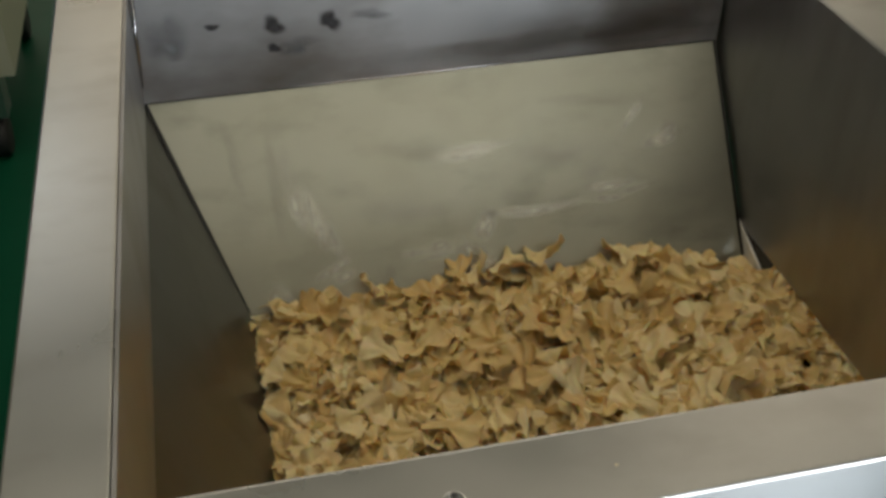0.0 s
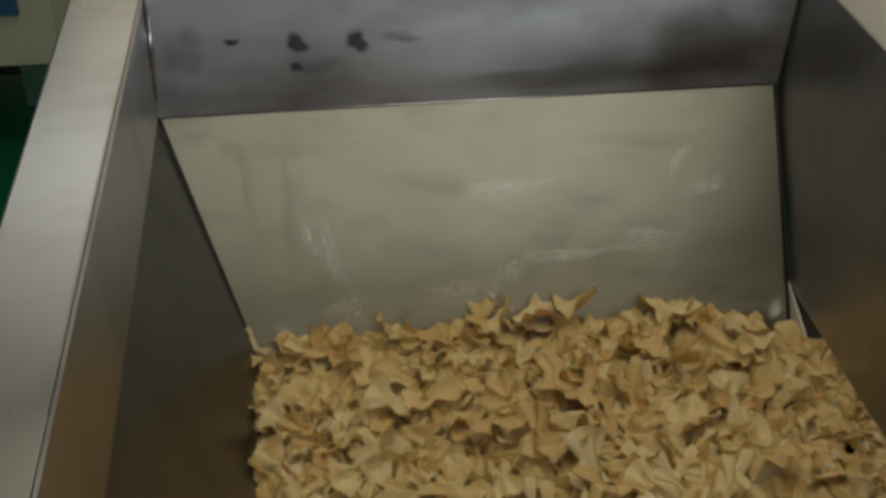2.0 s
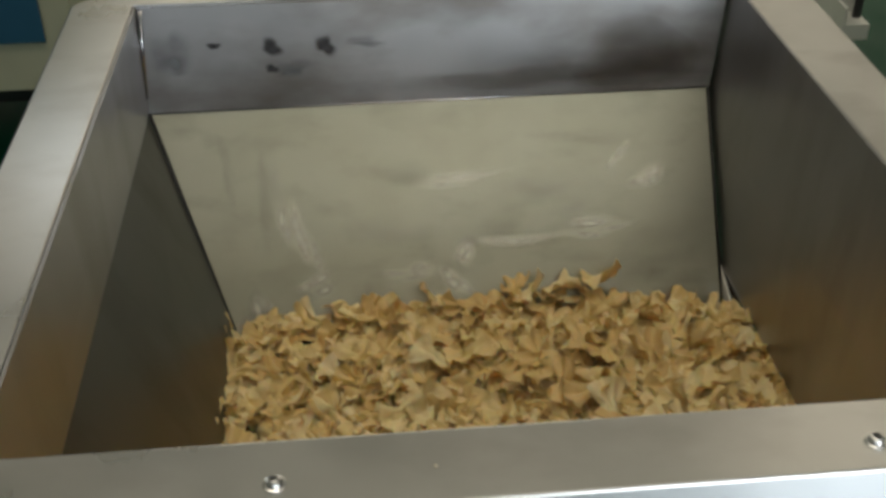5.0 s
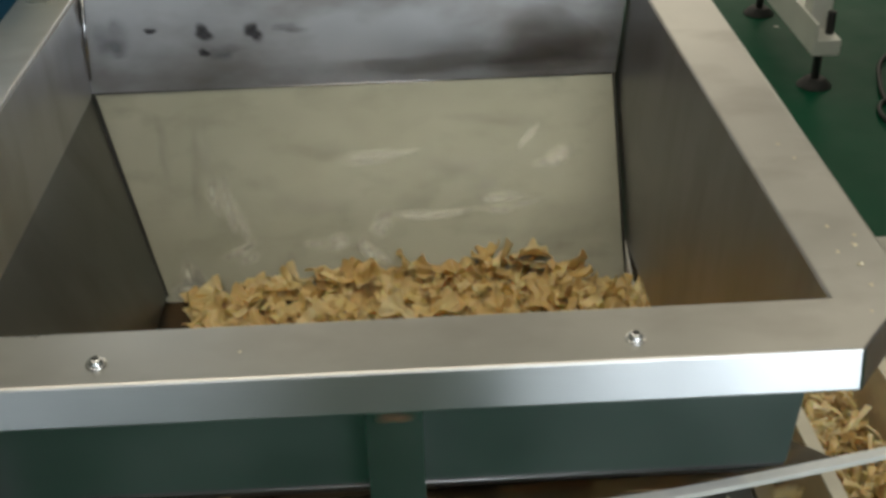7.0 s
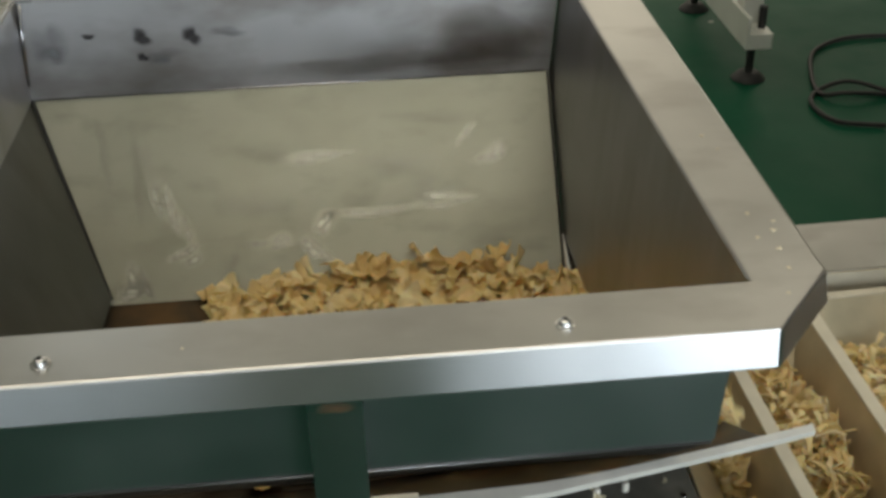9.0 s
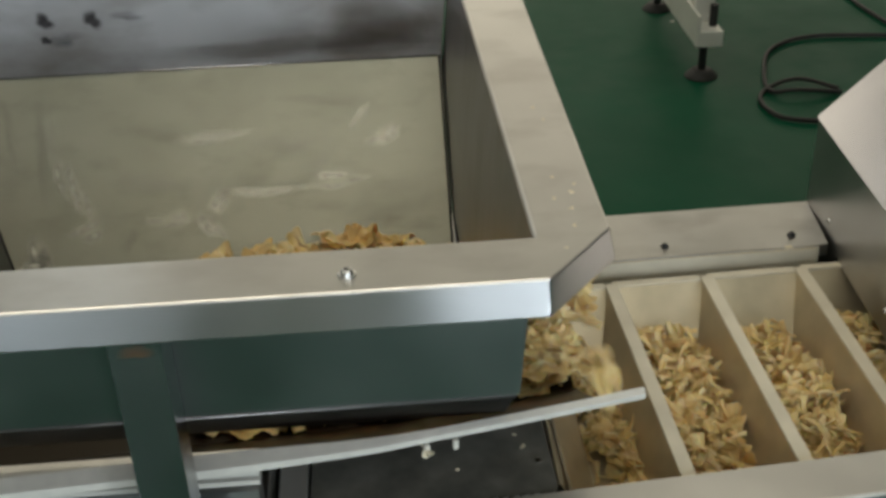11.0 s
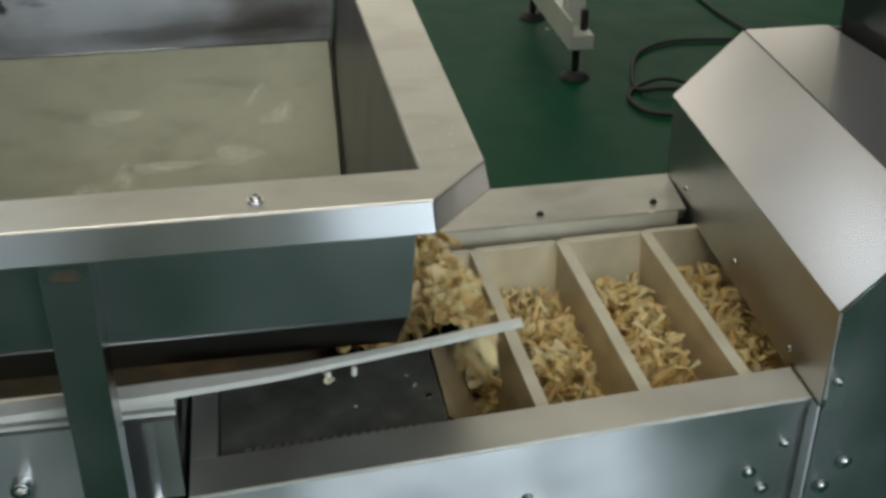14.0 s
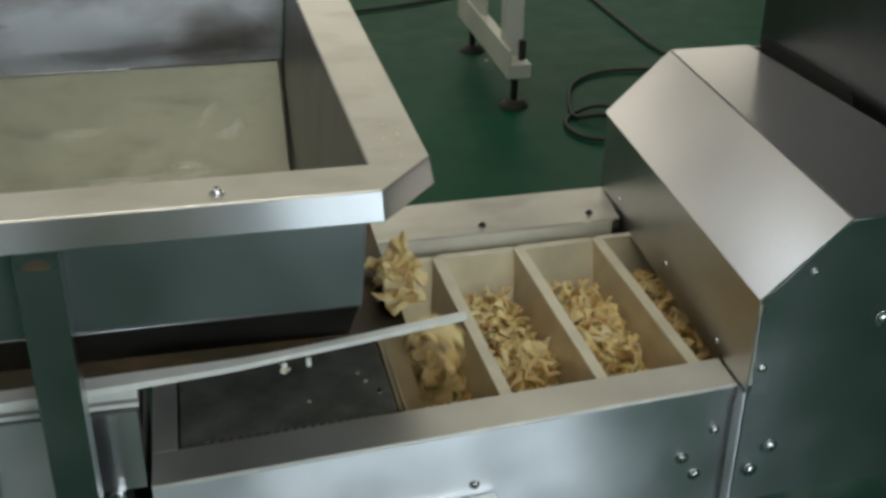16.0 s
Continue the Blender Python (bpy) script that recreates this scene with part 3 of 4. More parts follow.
def feeder():
    f = thing("vibrating_feeder", "stainless vibrating feeder tray on a steel base", "feeder")
    xs = [-0.47 + 0.92 * k / 24 for k in range(25)]
    bm = bmesh.new()
    rows = []
    for x in xs:
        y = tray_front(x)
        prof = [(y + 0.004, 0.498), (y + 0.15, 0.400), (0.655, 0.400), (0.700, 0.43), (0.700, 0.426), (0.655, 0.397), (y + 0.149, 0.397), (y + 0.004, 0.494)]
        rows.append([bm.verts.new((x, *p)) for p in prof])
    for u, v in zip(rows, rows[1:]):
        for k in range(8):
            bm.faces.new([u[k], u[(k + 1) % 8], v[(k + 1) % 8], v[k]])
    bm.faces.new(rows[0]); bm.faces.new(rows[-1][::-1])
    part("trough", bm, TRAYM, f, "stained steel trough, toned dark for its shade")
    # pale crumbs caked along the inside of the lip
    rnd = random.Random(31)
    for k in range(14):
        x, d = -0.40 + 0.055 * k + rnd.uniform(-0.01, 0.01), rnd.uniform(0.012, 0.022)
        cake = part("residue", blob((0, 0, rnd.uniform(0.018, 0.034), rnd.uniform(0.004, 0.008), k), 0, thick=0.0006), CAKE, f, "pale caked crumbs")
        cake.matrix_basis = pose(x, tray_front(x) + 0.004 + d, 0.4988 - d * 0.671, -33.9)
    # rolled lip, running out past the trough as a flat strip
    bm = bmesh.new()
    rows = []
    for k in range(31):
        x = -0.47 + 0.97 * k / 30
        y, thin = tray_front(x), max(0.42, min(1, (0.42 - x) / 0.35))
        prof = [(y - 0.012 * thin, 0.502), (y + 0.010 * thin, 0.504), (y + 0.011 * thin, 0.500), (y - 0.008 * thin, 0.497 - 0.006 * thin), (y - 0.012 * thin, 0.497 - 0.004 * thin)]
        rows.append([bm.verts.new((x, *p)) for p in prof])
    for u, v in zip(rows, rows[1:]):
        for k in range(5):
            bm.faces.new([u[k], u[(k + 1) % 5], v[(k + 1) % 5], v[k]])
    bm.faces.new(rows[0]); bm.faces.new(rows[-1][::-1])
    part("lip", bm, LIPM, f, "bright rolled tray lip")
    for x, l in ((0.262, 0.014), (0.292, 0.011)):
        y = tray_front(x)
        part("pin", moved(disc(0.0035, l, 10, 0.0006), pose(x, y - 0.004, 0.491 - l)), LIPM, f, "small bright pin")
    # side rail and springs below
    part("side_rail", box(-0.46, 0.086, 0.112, 0.140, 0.462, 0.475, 0.002), LIPM, f, "bright upper rail")
    # near-black strips between the rails paint in the shade of the gaps
    part("rail_shade_strip", box(-0.46, 0.083, 0.122, 0.140, 0.4555, 0.4615, 0.0005), DARK, f, "near-black strip for the shaded gap between the rails")
    part("side_rail", box(-0.46, 0.086, 0.113, 0.140, 0.449, 0.455, 0.0015), LIPM, f, "thin lower rail")
    part("rail_shade_strip", box(-0.46, 0.083, 0.124, 0.140, 0.4425, 0.4485, 0.0005), DARK, f, "near-black strip for the shaded gap under the rails")
    part("side_rail", box(-0.46, 0.086, 0.60, 0.62, 0.380, 0.394, 0.002), STEEL, f)
    part("base_box", box(-0.46, -0.004, 0.150, 0.60, 0.10, 0.385, 0.004), PANEL, f, "square steel base cabinet")
    part("base_front", box(-0.46, -0.004, 0.115, 0.148, 0.10, 0.442, 0.003), SIDE, f)
    part("base_box", box(-0.001, 0.083, 0.112, 0.148, 0.327, 0.442, 0.004), SIDE, f, "stepped end of the base cabinet")
    part("base_back", box(-0.001, 0.083, 0.150, 0.60, 0.327, 0.385, 0.003), STEEL, f)
    # plinth colour carries the shade under the base cabinet
    part("base_plinth", box(-0.44, 0.06, 0.16, 0.58, 0, 0.32, 0.003), DARK, f, "recessed plinth, near-black for shade")
    for x, z in ((-0.097, 0.372), (0.047, 0.322)):
        part("clamp_knob", moved(disc(0.012, 0.018, 18, 0.002), pose(x, 0.116, z, 90)), CHROME, f, "chrome clamp knob", True)
        part("clamp_stem", moved(disc(0.005, 0.03, 12, 0.001), pose(x, 0.098, z - 0.03, 0)), CHROME, f, "", True)
        part("clamp_nut", moved(disc(0.008, 0.008, 6, 0.001), pose(x, 0.098, z - 0.005, 0)), CHROME, f)
    return f


feeder()

# ---- bucket conveyor ----
PITCH, SPEED = 0.1445, 0.0865


def front_y(x):
    return 0.089 + 0.0745 * (x - 0.09)


def rear_y(x):
    return 0.651 + 0.024 * (x - 0.485)


def conveyor():
    c = thing("bucket_conveyor", "stainless steel bucket conveyor with bolted side panels and hood", "conveyor")
    xa, xb, zt = 0.09, 0.893, 0.345
    # front flange, left flange and rear rail
    part("front_flange", slab([(xa, front_y(xa), zt), (xb, front_y(xb), zt), (xb, front_y(xb) + 0.064, zt), (xa, front_y(xa) + 0.064, zt)], 0.005, 0.0015), DECK, c)
    part("side_panel", slab([(xa, front_y(xa) + 0.003, 0.06), (xb, front_y(xb) + 0.003, 0.06), (xb, front_y(xb) + 0.003, zt - 0.021), (xa, front_y(xa) + 0.003, zt - 0.021)], 0.004, 0.001), SIDE, c, "brushed steel side panel")
    part("panel_edge", slab([(xa, front_y(xa) - 0.001, zt - 0.021), (xb, front_y(xb) - 0.001, zt - 0.021), (xb, front_y(xb) - 0.001, zt - 0.001), (xa, front_y(xa) - 0.001, zt - 0.001)], 0.003, 0.001), SIDE, c)
    # near-white tube paints the highlight on the panel's folded edge
    part("hem", tube([(xa, front_y(xa) - 0.002, zt - 0.0015), (xb, front_y(xb) - 0.002, zt - 0.0015)], 0.003, 8), LIPM, c, "folded edge, toned pale for its highlight", True)
    part("panel_end", box(xb + 0.0005, xb + 0.004, front_y(xb) + 0.002, 0.128, 0.06, zt - 0.002, 0.0008), SIDE, c)
    part("end_flange", slab([(xa, front_y(xa) + 0.066, zt), (xa + 0.032, front_y(xa) + 0.068, zt), (xa + 0.032, 0.66, zt), (xa, 0.66, zt)], 0.02, 0.002), DECK, c)
    part("end_panel", box(xa + 0.001, xa + 0.005, front_y(xa) + 0.01, 0.78, 0.06, zt - 0.022, 0.001), STEEL, c)
    part("rear_rail", slab([(xa, rear_y(xa), zt + 0.005), (0.905, rear_y(0.905), zt + 0.005), (0.918, 0.793, zt + 0.005), (xa, 0.775, zt + 0.005)], 0.02, 0.002), RIM, c)
    part("rear_panel", slab([(xa, 0.772, 0.06), (xa, 0.772, zt - 0.016), (0.91, 0.788, zt - 0.016), (0.91, 0.788, 0.06)], 0.004, 0.001), PANEL, c)
    part("rear_lining", slab([(0.42, 0.646, zt + 0.002), (0.42, 0.640, 0.22), (0.89, 0.650, 0.22), (0.89, 0.657, zt + 0.002)], 0.003, 0.0005), PLASTIC, c, "pale worn guide strip")
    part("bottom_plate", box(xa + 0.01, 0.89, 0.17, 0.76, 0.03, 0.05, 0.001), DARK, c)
    # plate and pan are added, to fill and lighten the gap beside the cover
    part("gap_plate", slab([(0.4185, 0.196, 0.3395), (0.474, 0.196, 0.266), (0.474, 0.64, 0.266), (0.4185, 0.64, 0.3395)], 0.002, 0.0005), TUB, c, "sloping plate added to fill the black gap by the cover")
    part("gap_pan", box(0.46, 0.885, 0.175, 0.645, 0.178, 0.186, 0.001), TUB, c, "pan added under the buckets to lighten the gap")
    # dark cover plate with a rounded corner over the first buckets
    pts = [(0.126, 0.160), (0.395, 0.174)]
    for k in range(7):
        a = -math.pi / 2 + math.pi / 2 * k / 6
        pts.append((0.395 + 0.02 * math.cos(a), 0.194 + 0.02 * math.sin(a)))
    pts += [(0.408, 0.64), (0.126, 0.64)]
    pl = part("cover_plate", prism(pts, "z", 0.334, 0.341, 0.001), MESHM, c, "dark cover plate with stitched edge")
    for k in range(20):
        x = 0.16 + 0.012 * k
        part("stitch", moved(box(-0.0035, 0.0035, -0.0012, 0.0012, 0, 0.002, 0.0004), pose(x, 0.1645 + (x - 0.126) * 0.052, 0.341, 0, 0, 22)), SIDE, pl)
    part("cover_screw", moved(disc(0.004, 0.003, 12, 0.0008), pose(0.398, 0.235, 0.341)), CHROME, pl)
    # bolts
    for x in (0.657, 0.858):
        allen_bolt(c, x, 0.682 + 0.05 * (x - 0.657), zt + 0.005, 0.005, label="dark button-head bolt", mat=RUBBER)
    for x, z, r in ((0.868, 0.268, 0.0055), (0.822, 0.226, 0.0075), (0.845, 0.192, 0.0075), (0.508, 0.250, 0.0055), (0.2, 0.245, 0.0055)):
        allen_bolt(c, x, front_y(x) + 0.002, z, r, "bolt", "y")
    part("bracket", moved(box(-0.075, 0.075, -0.02, 0.0, -0.012, 0.012, 0.003), pose(0.463, front_y(0.46), 0.220, 0, 0, 3)), RIM, c, "pale steel bracket")
    # hood over the lift
    ha, hb = (0.921, 0.796), (0.896, 0.122)   # foot of the hood's face, rear and front
    part("hood_face", slab([(ha[0], ha[1], 0.20), (ha[0], ha[1], 0.496), (hb[0], hb[1], 0.496), (hb[0], hb[1], 0.349), (hb[0] + 0.003, 0.217, 0.349), (hb[0] + 0.003, 0.219, 0.336), (ha[0] - 0.006, 0.64, 0.336), (ha[0] - 0.005, 0.66, 0.20)], 0.003, 0.0008), FACE, c)
    part("hood_slope", slab([(0.9168, 0.796, 0.497), (1.0298, 0.796, 0.606), (1.0050, 0.116, 0.606), (0.8920, 0.116, 0.497)], 0.004, 0.0012), HOOD, c, "pale sloping hood plate")
    part("hood_top", slab([(1.0301, 0.796, 0.607), (1.1796, 0.796, 0.607), (1.2350, 0.116, 0.607), (1.0053, 0.116, 0.607)], 0.004, 0.001), HOOD, c)
    part("hood_back", slab([(ha[0], 0.797, 0.06), (1.60, 0.805, 0.06), (1.60, 0.805, 0.605), (1.03, 0.7985, 0.604), (ha[0], 0.797, 0.495)], 0.004, 0.0008), PANEL, c)
    pts = [(0.898, 0.148), (1.62, 0.148), (1.62, 0.605), (1.006, 0.603), (0.899, 0.494)]
    part("hood_side", slab([(x, 0.126 + 0.045 * (x - 0.9), z) for x, z in pts], 0.004, 0.0012), MIRROR, c, "dark mirror-like steel side plate")
    part("lower_rail", slab([(x, 0.134 + 0.045 * (x - 0.9), z) for x, z in [(0.9, 0.06), (1.62, 0.06), (1.62, 0.1465), (0.9, 0.1465)]], 0.02, 0.002), RIM, c)
    part("side_flap", slab([(0.899, 0.121, 0.342), (0.925, 0.122, 0.342), (0.925, 0.122, 0.517), (0.899, 0.121, 0.49)], 0.002, 0.0006), FOLD, c)
    # slab painted black for the shade in the gap
    part("slot", slab([(1.176, 0.796, 0.560), (1.220, 0.796, 0.560), (1.264, 0.116, 0.560), (1.230, 0.116, 0.560)], 0.01, 0), DARK, c, "black strip for the shaded gap between hood and shaft")
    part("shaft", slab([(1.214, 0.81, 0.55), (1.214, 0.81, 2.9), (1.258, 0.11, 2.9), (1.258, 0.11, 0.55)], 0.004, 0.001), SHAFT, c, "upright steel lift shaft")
    # added strip, not a seal: blackens the shaft face behind the gap
    part("slot_shade_strip", slab([(1.211, 0.80, 0.566), (1.211, 0.80, 0.624), (1.229, 0.52, 0.618), (1.229, 0.50, 0.566)], 0.002, 0.0005), DARK, c, "black strip added to darken the gap at the shaft foot")
    part("shaft_side", slab([(1.258, 0.112, 0.613), (1.60, 0.135, 0.613), (1.60, 0.135, 2.9), (1.258, 0.112, 2.9)], 0.004, 0.001), STEEL, c)
    part("shaft_back", slab([(1.62, 0.812, 0.613), (1.214, 0.806, 0.613), (1.214, 0.806, 2.9), (1.62, 0.812, 2.9)], 0.004, 0.001), STEEL, c)
    # pale tube along the hood's fold stands for its white highlight
    part("edge_highlight", tube([(x, 0.1225 + 0.045 * (x - 0.9), z) for x, z in ((0.897, 0.36), (0.8965, 0.493), (0.95, 0.548), (1.004, 0.602), (1.10, 0.604), (1.21, 0.605))], 0.003, 8), LIPM, c, "folded edge, toned pale for its highlight", True)
    part("shaft_end", box(1.60, 1.605, 0.13, 0.81, 0.06, 2.9, 0.001), STEEL, c)
    for x, z, r in ((0.9095, 0.388, 0.005), (0.966, 0.530, 0.005), (0.946, 0.245, 0.0085), (0.919, 0.207, 0.0085), (1.090, 0.438, 0.010)):
        allen_bolt(c, x, 0.122 + 0.045 * (x - 0.9) - (0.004 if x < 0.92 and z > 0.3 else 0.0), z, r, "bolt", "y")
    for y, z in ((0.69, 0.373), (0.449, 0.372), (0.229, 0.364)):
        allen_bolt(c, 0.8955 + 0.0365 * (y - 0.122), y, z, 0.005, "bolt", "x")
    for x, y in ((0.13, 0.15), (0.13, 0.74), (1.5, 0.2), (1.5, 0.74)):
        part("leg", box(x - 0.02, x + 0.02, y - 0.02, y + 0.02, 0, 0.07, 0.002), STEEL, c)
    return c


conveyor()


# ---- chips ----
def thicken(pts, nu, nv, thick):
    """Closes a grid of points into a thin sheet with two sides and an edge."""
    faces = [(i * nv + j, (i + 1) * nv + j, (i + 1) * nv + j + 1, i * nv + j + 1) for i in range(nu - 1) for j in range(nv - 1)]
    k = len(pts)
    low = [p - Vector((0, 0, thick)) for p in pts]
    verts = pts + low
    faces += [tuple(k + a for a in f[::-1]) for f in list(faces)]
    rim = [i * nv for i in range(nu)] + [(nu - 1) * nv + j for j in range(1, nv)] + [i * nv + nv - 1 for i in range(nu - 2, -1, -1)] + [j for j in range(nv - 2, 0, -1)]
    b = len(verts)
    verts = verts + [pts[i] for i in rim] + [low[i] for i in rim]
    n = len(rim)
    faces += [(b + i, b + (i + 1) % n, b + n + (i + 1) % n, b + n + i) for i in range(n)]
    return verts, faces


def chip_grid(seed, size=0.053):
    """One bow-tie chip: two ruffled fans spreading from a pleated waist."""
    rnd = random.Random(seed)
    nu, nv = 13, 13
    ln, wd = size * rnd.uniform(0.92, 1.18), size * rnd.uniform(0.66, 0.90)
    ph, curl, twist, am = rnd.uniform(0, 6.28), rnd.uniform(-0.16, 0.26), rnd.uniform(-0.7, 0.7), rnd.uniform(0.0022, 0.0044)
    folds, waist, skew = rnd.uniform(4.0, 7.2), rnd.uniform(0.32, 0.50), rnd.uniform(-0.12, 0.12)
    flap = [rnd.uniform(-0.005, 0.006) for _ in range(4)]
    pts = []
    for i in range(nu):
        for j in range(nv):
            u, v = i / (nu - 1) * 2 - 1, j / (nv - 1) * 2 - 1
            e = min(1, abs(u) / 0.9)
            pin = waist + (1 - waist) * e ** 0.85
            x = u * ln / 2 * (1 - 0.22 * v * v) + skew * v * abs(u) * ln * 0.3 + (0.0011 if j % 2 else -0.0005) * (abs(u) > 0.95)
            y = v * wd / 2 * pin
            ridge = abs((v * 1.25 + 10.25) % 1 - 0.5) * 2 - 0.5
            z = am * math.sin(v * folds + ph + (0.8 if u > 0 else -0.5)) * (0.5 + 0.7 * e) + 0.010 * ridge * max(0, 1 - 1.15 * abs(u))
            # the corners of the fans curl up or down
            z += flap[(u > 0) * 2 + (v > 0)] * e * e * v * v + curl * 0.03 * u * u + 0.0012 * math.sin(5 * u + 3 * v + ph)
            a = twist * u
            y, z = y * math.cos(a) - z * math.sin(a), y * math.sin(a) + z * math.cos(a)
            pts.append(Vector((x, y, z)))
    return thicken(pts, nu, nv, 0.0017)


def strip_grid(seed):
    """A narrow curled strip: a bow that has folded up or broken along its pleat."""
    rnd = random.Random(500 + seed)
    nu, nv = 10, 4
    ln, wd, bend, twist, ph = rnd.uniform(0.034, 0.056), rnd.uniform(0.006, 0.011), rnd.uniform(-1.9, 1.9), rnd.uniform(-1.2, 1.2), rnd.uniform(0, 6.28)
    pts, at, heading = [], Vector((-ln / 2, 0)), -bend / 2
    for i in range(nu):
        u = i / (nu - 1)
        half = wd / 2 * (0.65 + 0.5 * abs(2 * u - 1) + 0.12 * math.sin(7 * u + ph))
        for j in range(nv):
            v = j / (nv - 1) * 2 - 1
            a = twist * (u - 0.5)
            pts.append(Vector((at.x, v * half * math.cos(a), at.y + v * half * math.sin(a) + 0.0016 * (1 - v * v))))
        heading += bend / nu + 0.10 * math.sin(9 * u + ph)
        at = at + Vector((math.cos(heading), math.sin(heading))) * ln / nu
    return thicken(pts, nu, nv, 0.0018)


BOWS, STRIPS = 14, 12
SHAPES = [chip_grid(s) for s in range(BOWS)] + [strip_grid(s) for s in range(STRIPS)]


def chip_mesh(index):
    verts, faces = SHAPES[index]
    me = bpy.data.meshes.new("chip")
    me.from_pydata(verts, [], faces)
    me.materials.append(CHIP)
    me.polygons.foreach_set("use_smooth", [True] * len(me.polygons))
    me.update()
    return me


CHIP_MESHES = [chip_mesh(k) for k in range(len(SHAPES))]


def heap_mesh(name, places):
    """Many chips joined into one mesh."""
    verts, faces = [], []
    for index, m in places:
        vs, fs = SHAPES[index]
        k = len(verts)
        verts += [m @ p for p in vs]
        faces += [tuple(k + a for a in f) for f in fs]
    me = bpy.data.meshes.new(name)
    me.from_pydata(verts, [], faces)
    me.materials.append(CHIP)
    me.polygons.foreach_set("use_smooth", [True] * len(me.polygons))
    me.update()
    return me


def tilt(rnd, most=35):
    if rnd.random() < 0.14 and most > 30:
        most = 65
    return (rnd.uniform(-most, most), rnd.uniform(-most, most), rnd.uniform(0, 360))


# ---- buckets ----
def bucket_mesh(w, d, h, t=0.0035):
    """An open tub with sloping sides."""
    bm = bmesh.new()
    def ring(x, y0, y1, z):
        return [bm.verts.new(p) for p in ((-x, y0, z), (x, y0, z), (x, y1, z), (-x, y1, z))]
    hw = w / 2
    o = [ring(hw * 0.62, 0.03, d - 0.085, -h), ring(hw, 0.002, d - 0.002, 0.0), ring(hw - 0.003, 0.005, d - 0.005, 0.0), ring(hw * 0.62 - t, 0.03 + t, d - 0.085 - t, -h + t)]
    bm.faces.new(o[0][::-1])
    for u, v in zip(o, o[1:]):
        for k in range(4):
            bm.faces.new([u[k], u[(k + 1) % 4], v[(k + 1) % 4], v[k]])
    bm.faces.new(o[-1])
    return bm


BUCKETS = []


def buckets():
    w, d = PITCH - 0.006, 0.395
    tub_data = finish("tub", bevel(bucket_mesh(w, d + 0.035, 0.095), 0.001, 1), TUB)
    lip_data = finish("lip", box(w / 2 - 0.005, w / 2 + 0.013, -0.002, d + 0.037, 0.0005, 0.005, 0.0012), PLASTIC)
    end_data = [finish("end_flange", box(-w / 2, w / 2 - 0.006, y0, y1, 0.0005, 0.004, 0.001), PLASTIC) for y0, y1 in ((-0.004, 0.006), (d - 0.006, d + 0.006))]
    for data in (tub_data, lip_data):
        data.transform(Matrix.Translation((0, -0.035, 0)))   # the front ends run in under the flange
    link_data = finish("chain_link", box(-0.03, 0.03, -0.044, -0.036, -0.05, -0.03, 0.002), DARK)
    for k in range(-3, 9):
        b = tagged(new("bucket"), "steel conveyor bucket with pale lips, filled with fried chips", "bucket", "buckets of the conveyor")
        for name, data in (("tub", tub_data), ("lip", lip_data), ("end_flange", end_data[1]), ("chain_link", link_data)):
            new(name, data).parent = b
        rnd = random.Random(100 + k)
        places = []
        for n in range(240):
            lay = n // 80
            x, y = -0.006 + rnd.uniform(-0.044, 0.044) * (0.7 + 0.1 * lay), rnd.uniform(0.05, 0.325)
            kind = rnd.randrange(BOWS) if n % 9 == 0 else BOWS + rnd.randrange(STRIPS)
            small = (0.75, 0.6, 0.8, 1) if kind < BOWS else (0.92, 0.92, 0.92, 1)
            places.append((kind, pose(x, y, -0.073 + 0.019 * lay + rnd.uniform(-0.006, 0.006) - 0.25 * (y - 0.20) ** 2, *tilt(rnd, 60)) @ Matrix.Diagonal(small)))
        heap = new("chip_heap", heap_mesh("chip_heap", places))
        tagged(heap, "heap of golden fried bow-tie chips in a bucket", "chips", "chip heaps", "stuff")
        BUCKETS.append((k, b, heap))


buckets()


def bucket_place(s):
    """Where a bucket stands after running s metres: back underneath, round the drum, along the top, up the shaft."""
    x_turn, z_top, drop, x_lift = 0.44, 0.333, 0.17, 1.36
    r = drop / 2
    if s < x_turn:
        over = x_turn - s
        if over < math.pi * r:
            a = over / r
            return Vector((x_turn - r * math.sin(a), 0, z_top - r + r * math.cos(a)))
        x = x_turn + over - math.pi * r
        return Vector((min(x, 1.5), 0, z_top - drop + max(0, x - 1.5)))
    if s < x_lift:
        return Vector((s, 0, z_top))
    return Vector((x_lift, 0, z_top + s - x_lift))


def bucket_pose(k, t, dy=0.0, dz=0.0, dx=0.0):
    s = 0.700 - PITCH / 2 + SPEED * (t - 12.5) - PITCH * (k - 4)
    p = bucket_place(s)
    return Matrix.Translation((p.x + dx, 0.212 + 0.045 * (p.x - 0.55) + dy, p.z + dz)) @ pose(0, 0, 0, 0, 0, 1.6), s


# ---- chips in the hopper, on the tray and falling ----
SLIDE = [(0, 0.0), (2.0, 0.004), (2.6, 0.02), (3.5, 0.055), (5.0, 0.105), (7.0, 0.185), (8.6, 0.255), (11.0, 0.42), (12.0, 0.50), (13.0, 0.60), (16.0, 0.885)]


def slide(t):
    return float(np.interp(t, [a for a, _ in SLIDE], [b for _, b in SLIDE]))


def slide_time(s):
    return float(np.interp(s, [b for _, b in SLIDE], [a for a, _ in SLIDE]))


LOOSE = []
XE = 0.45


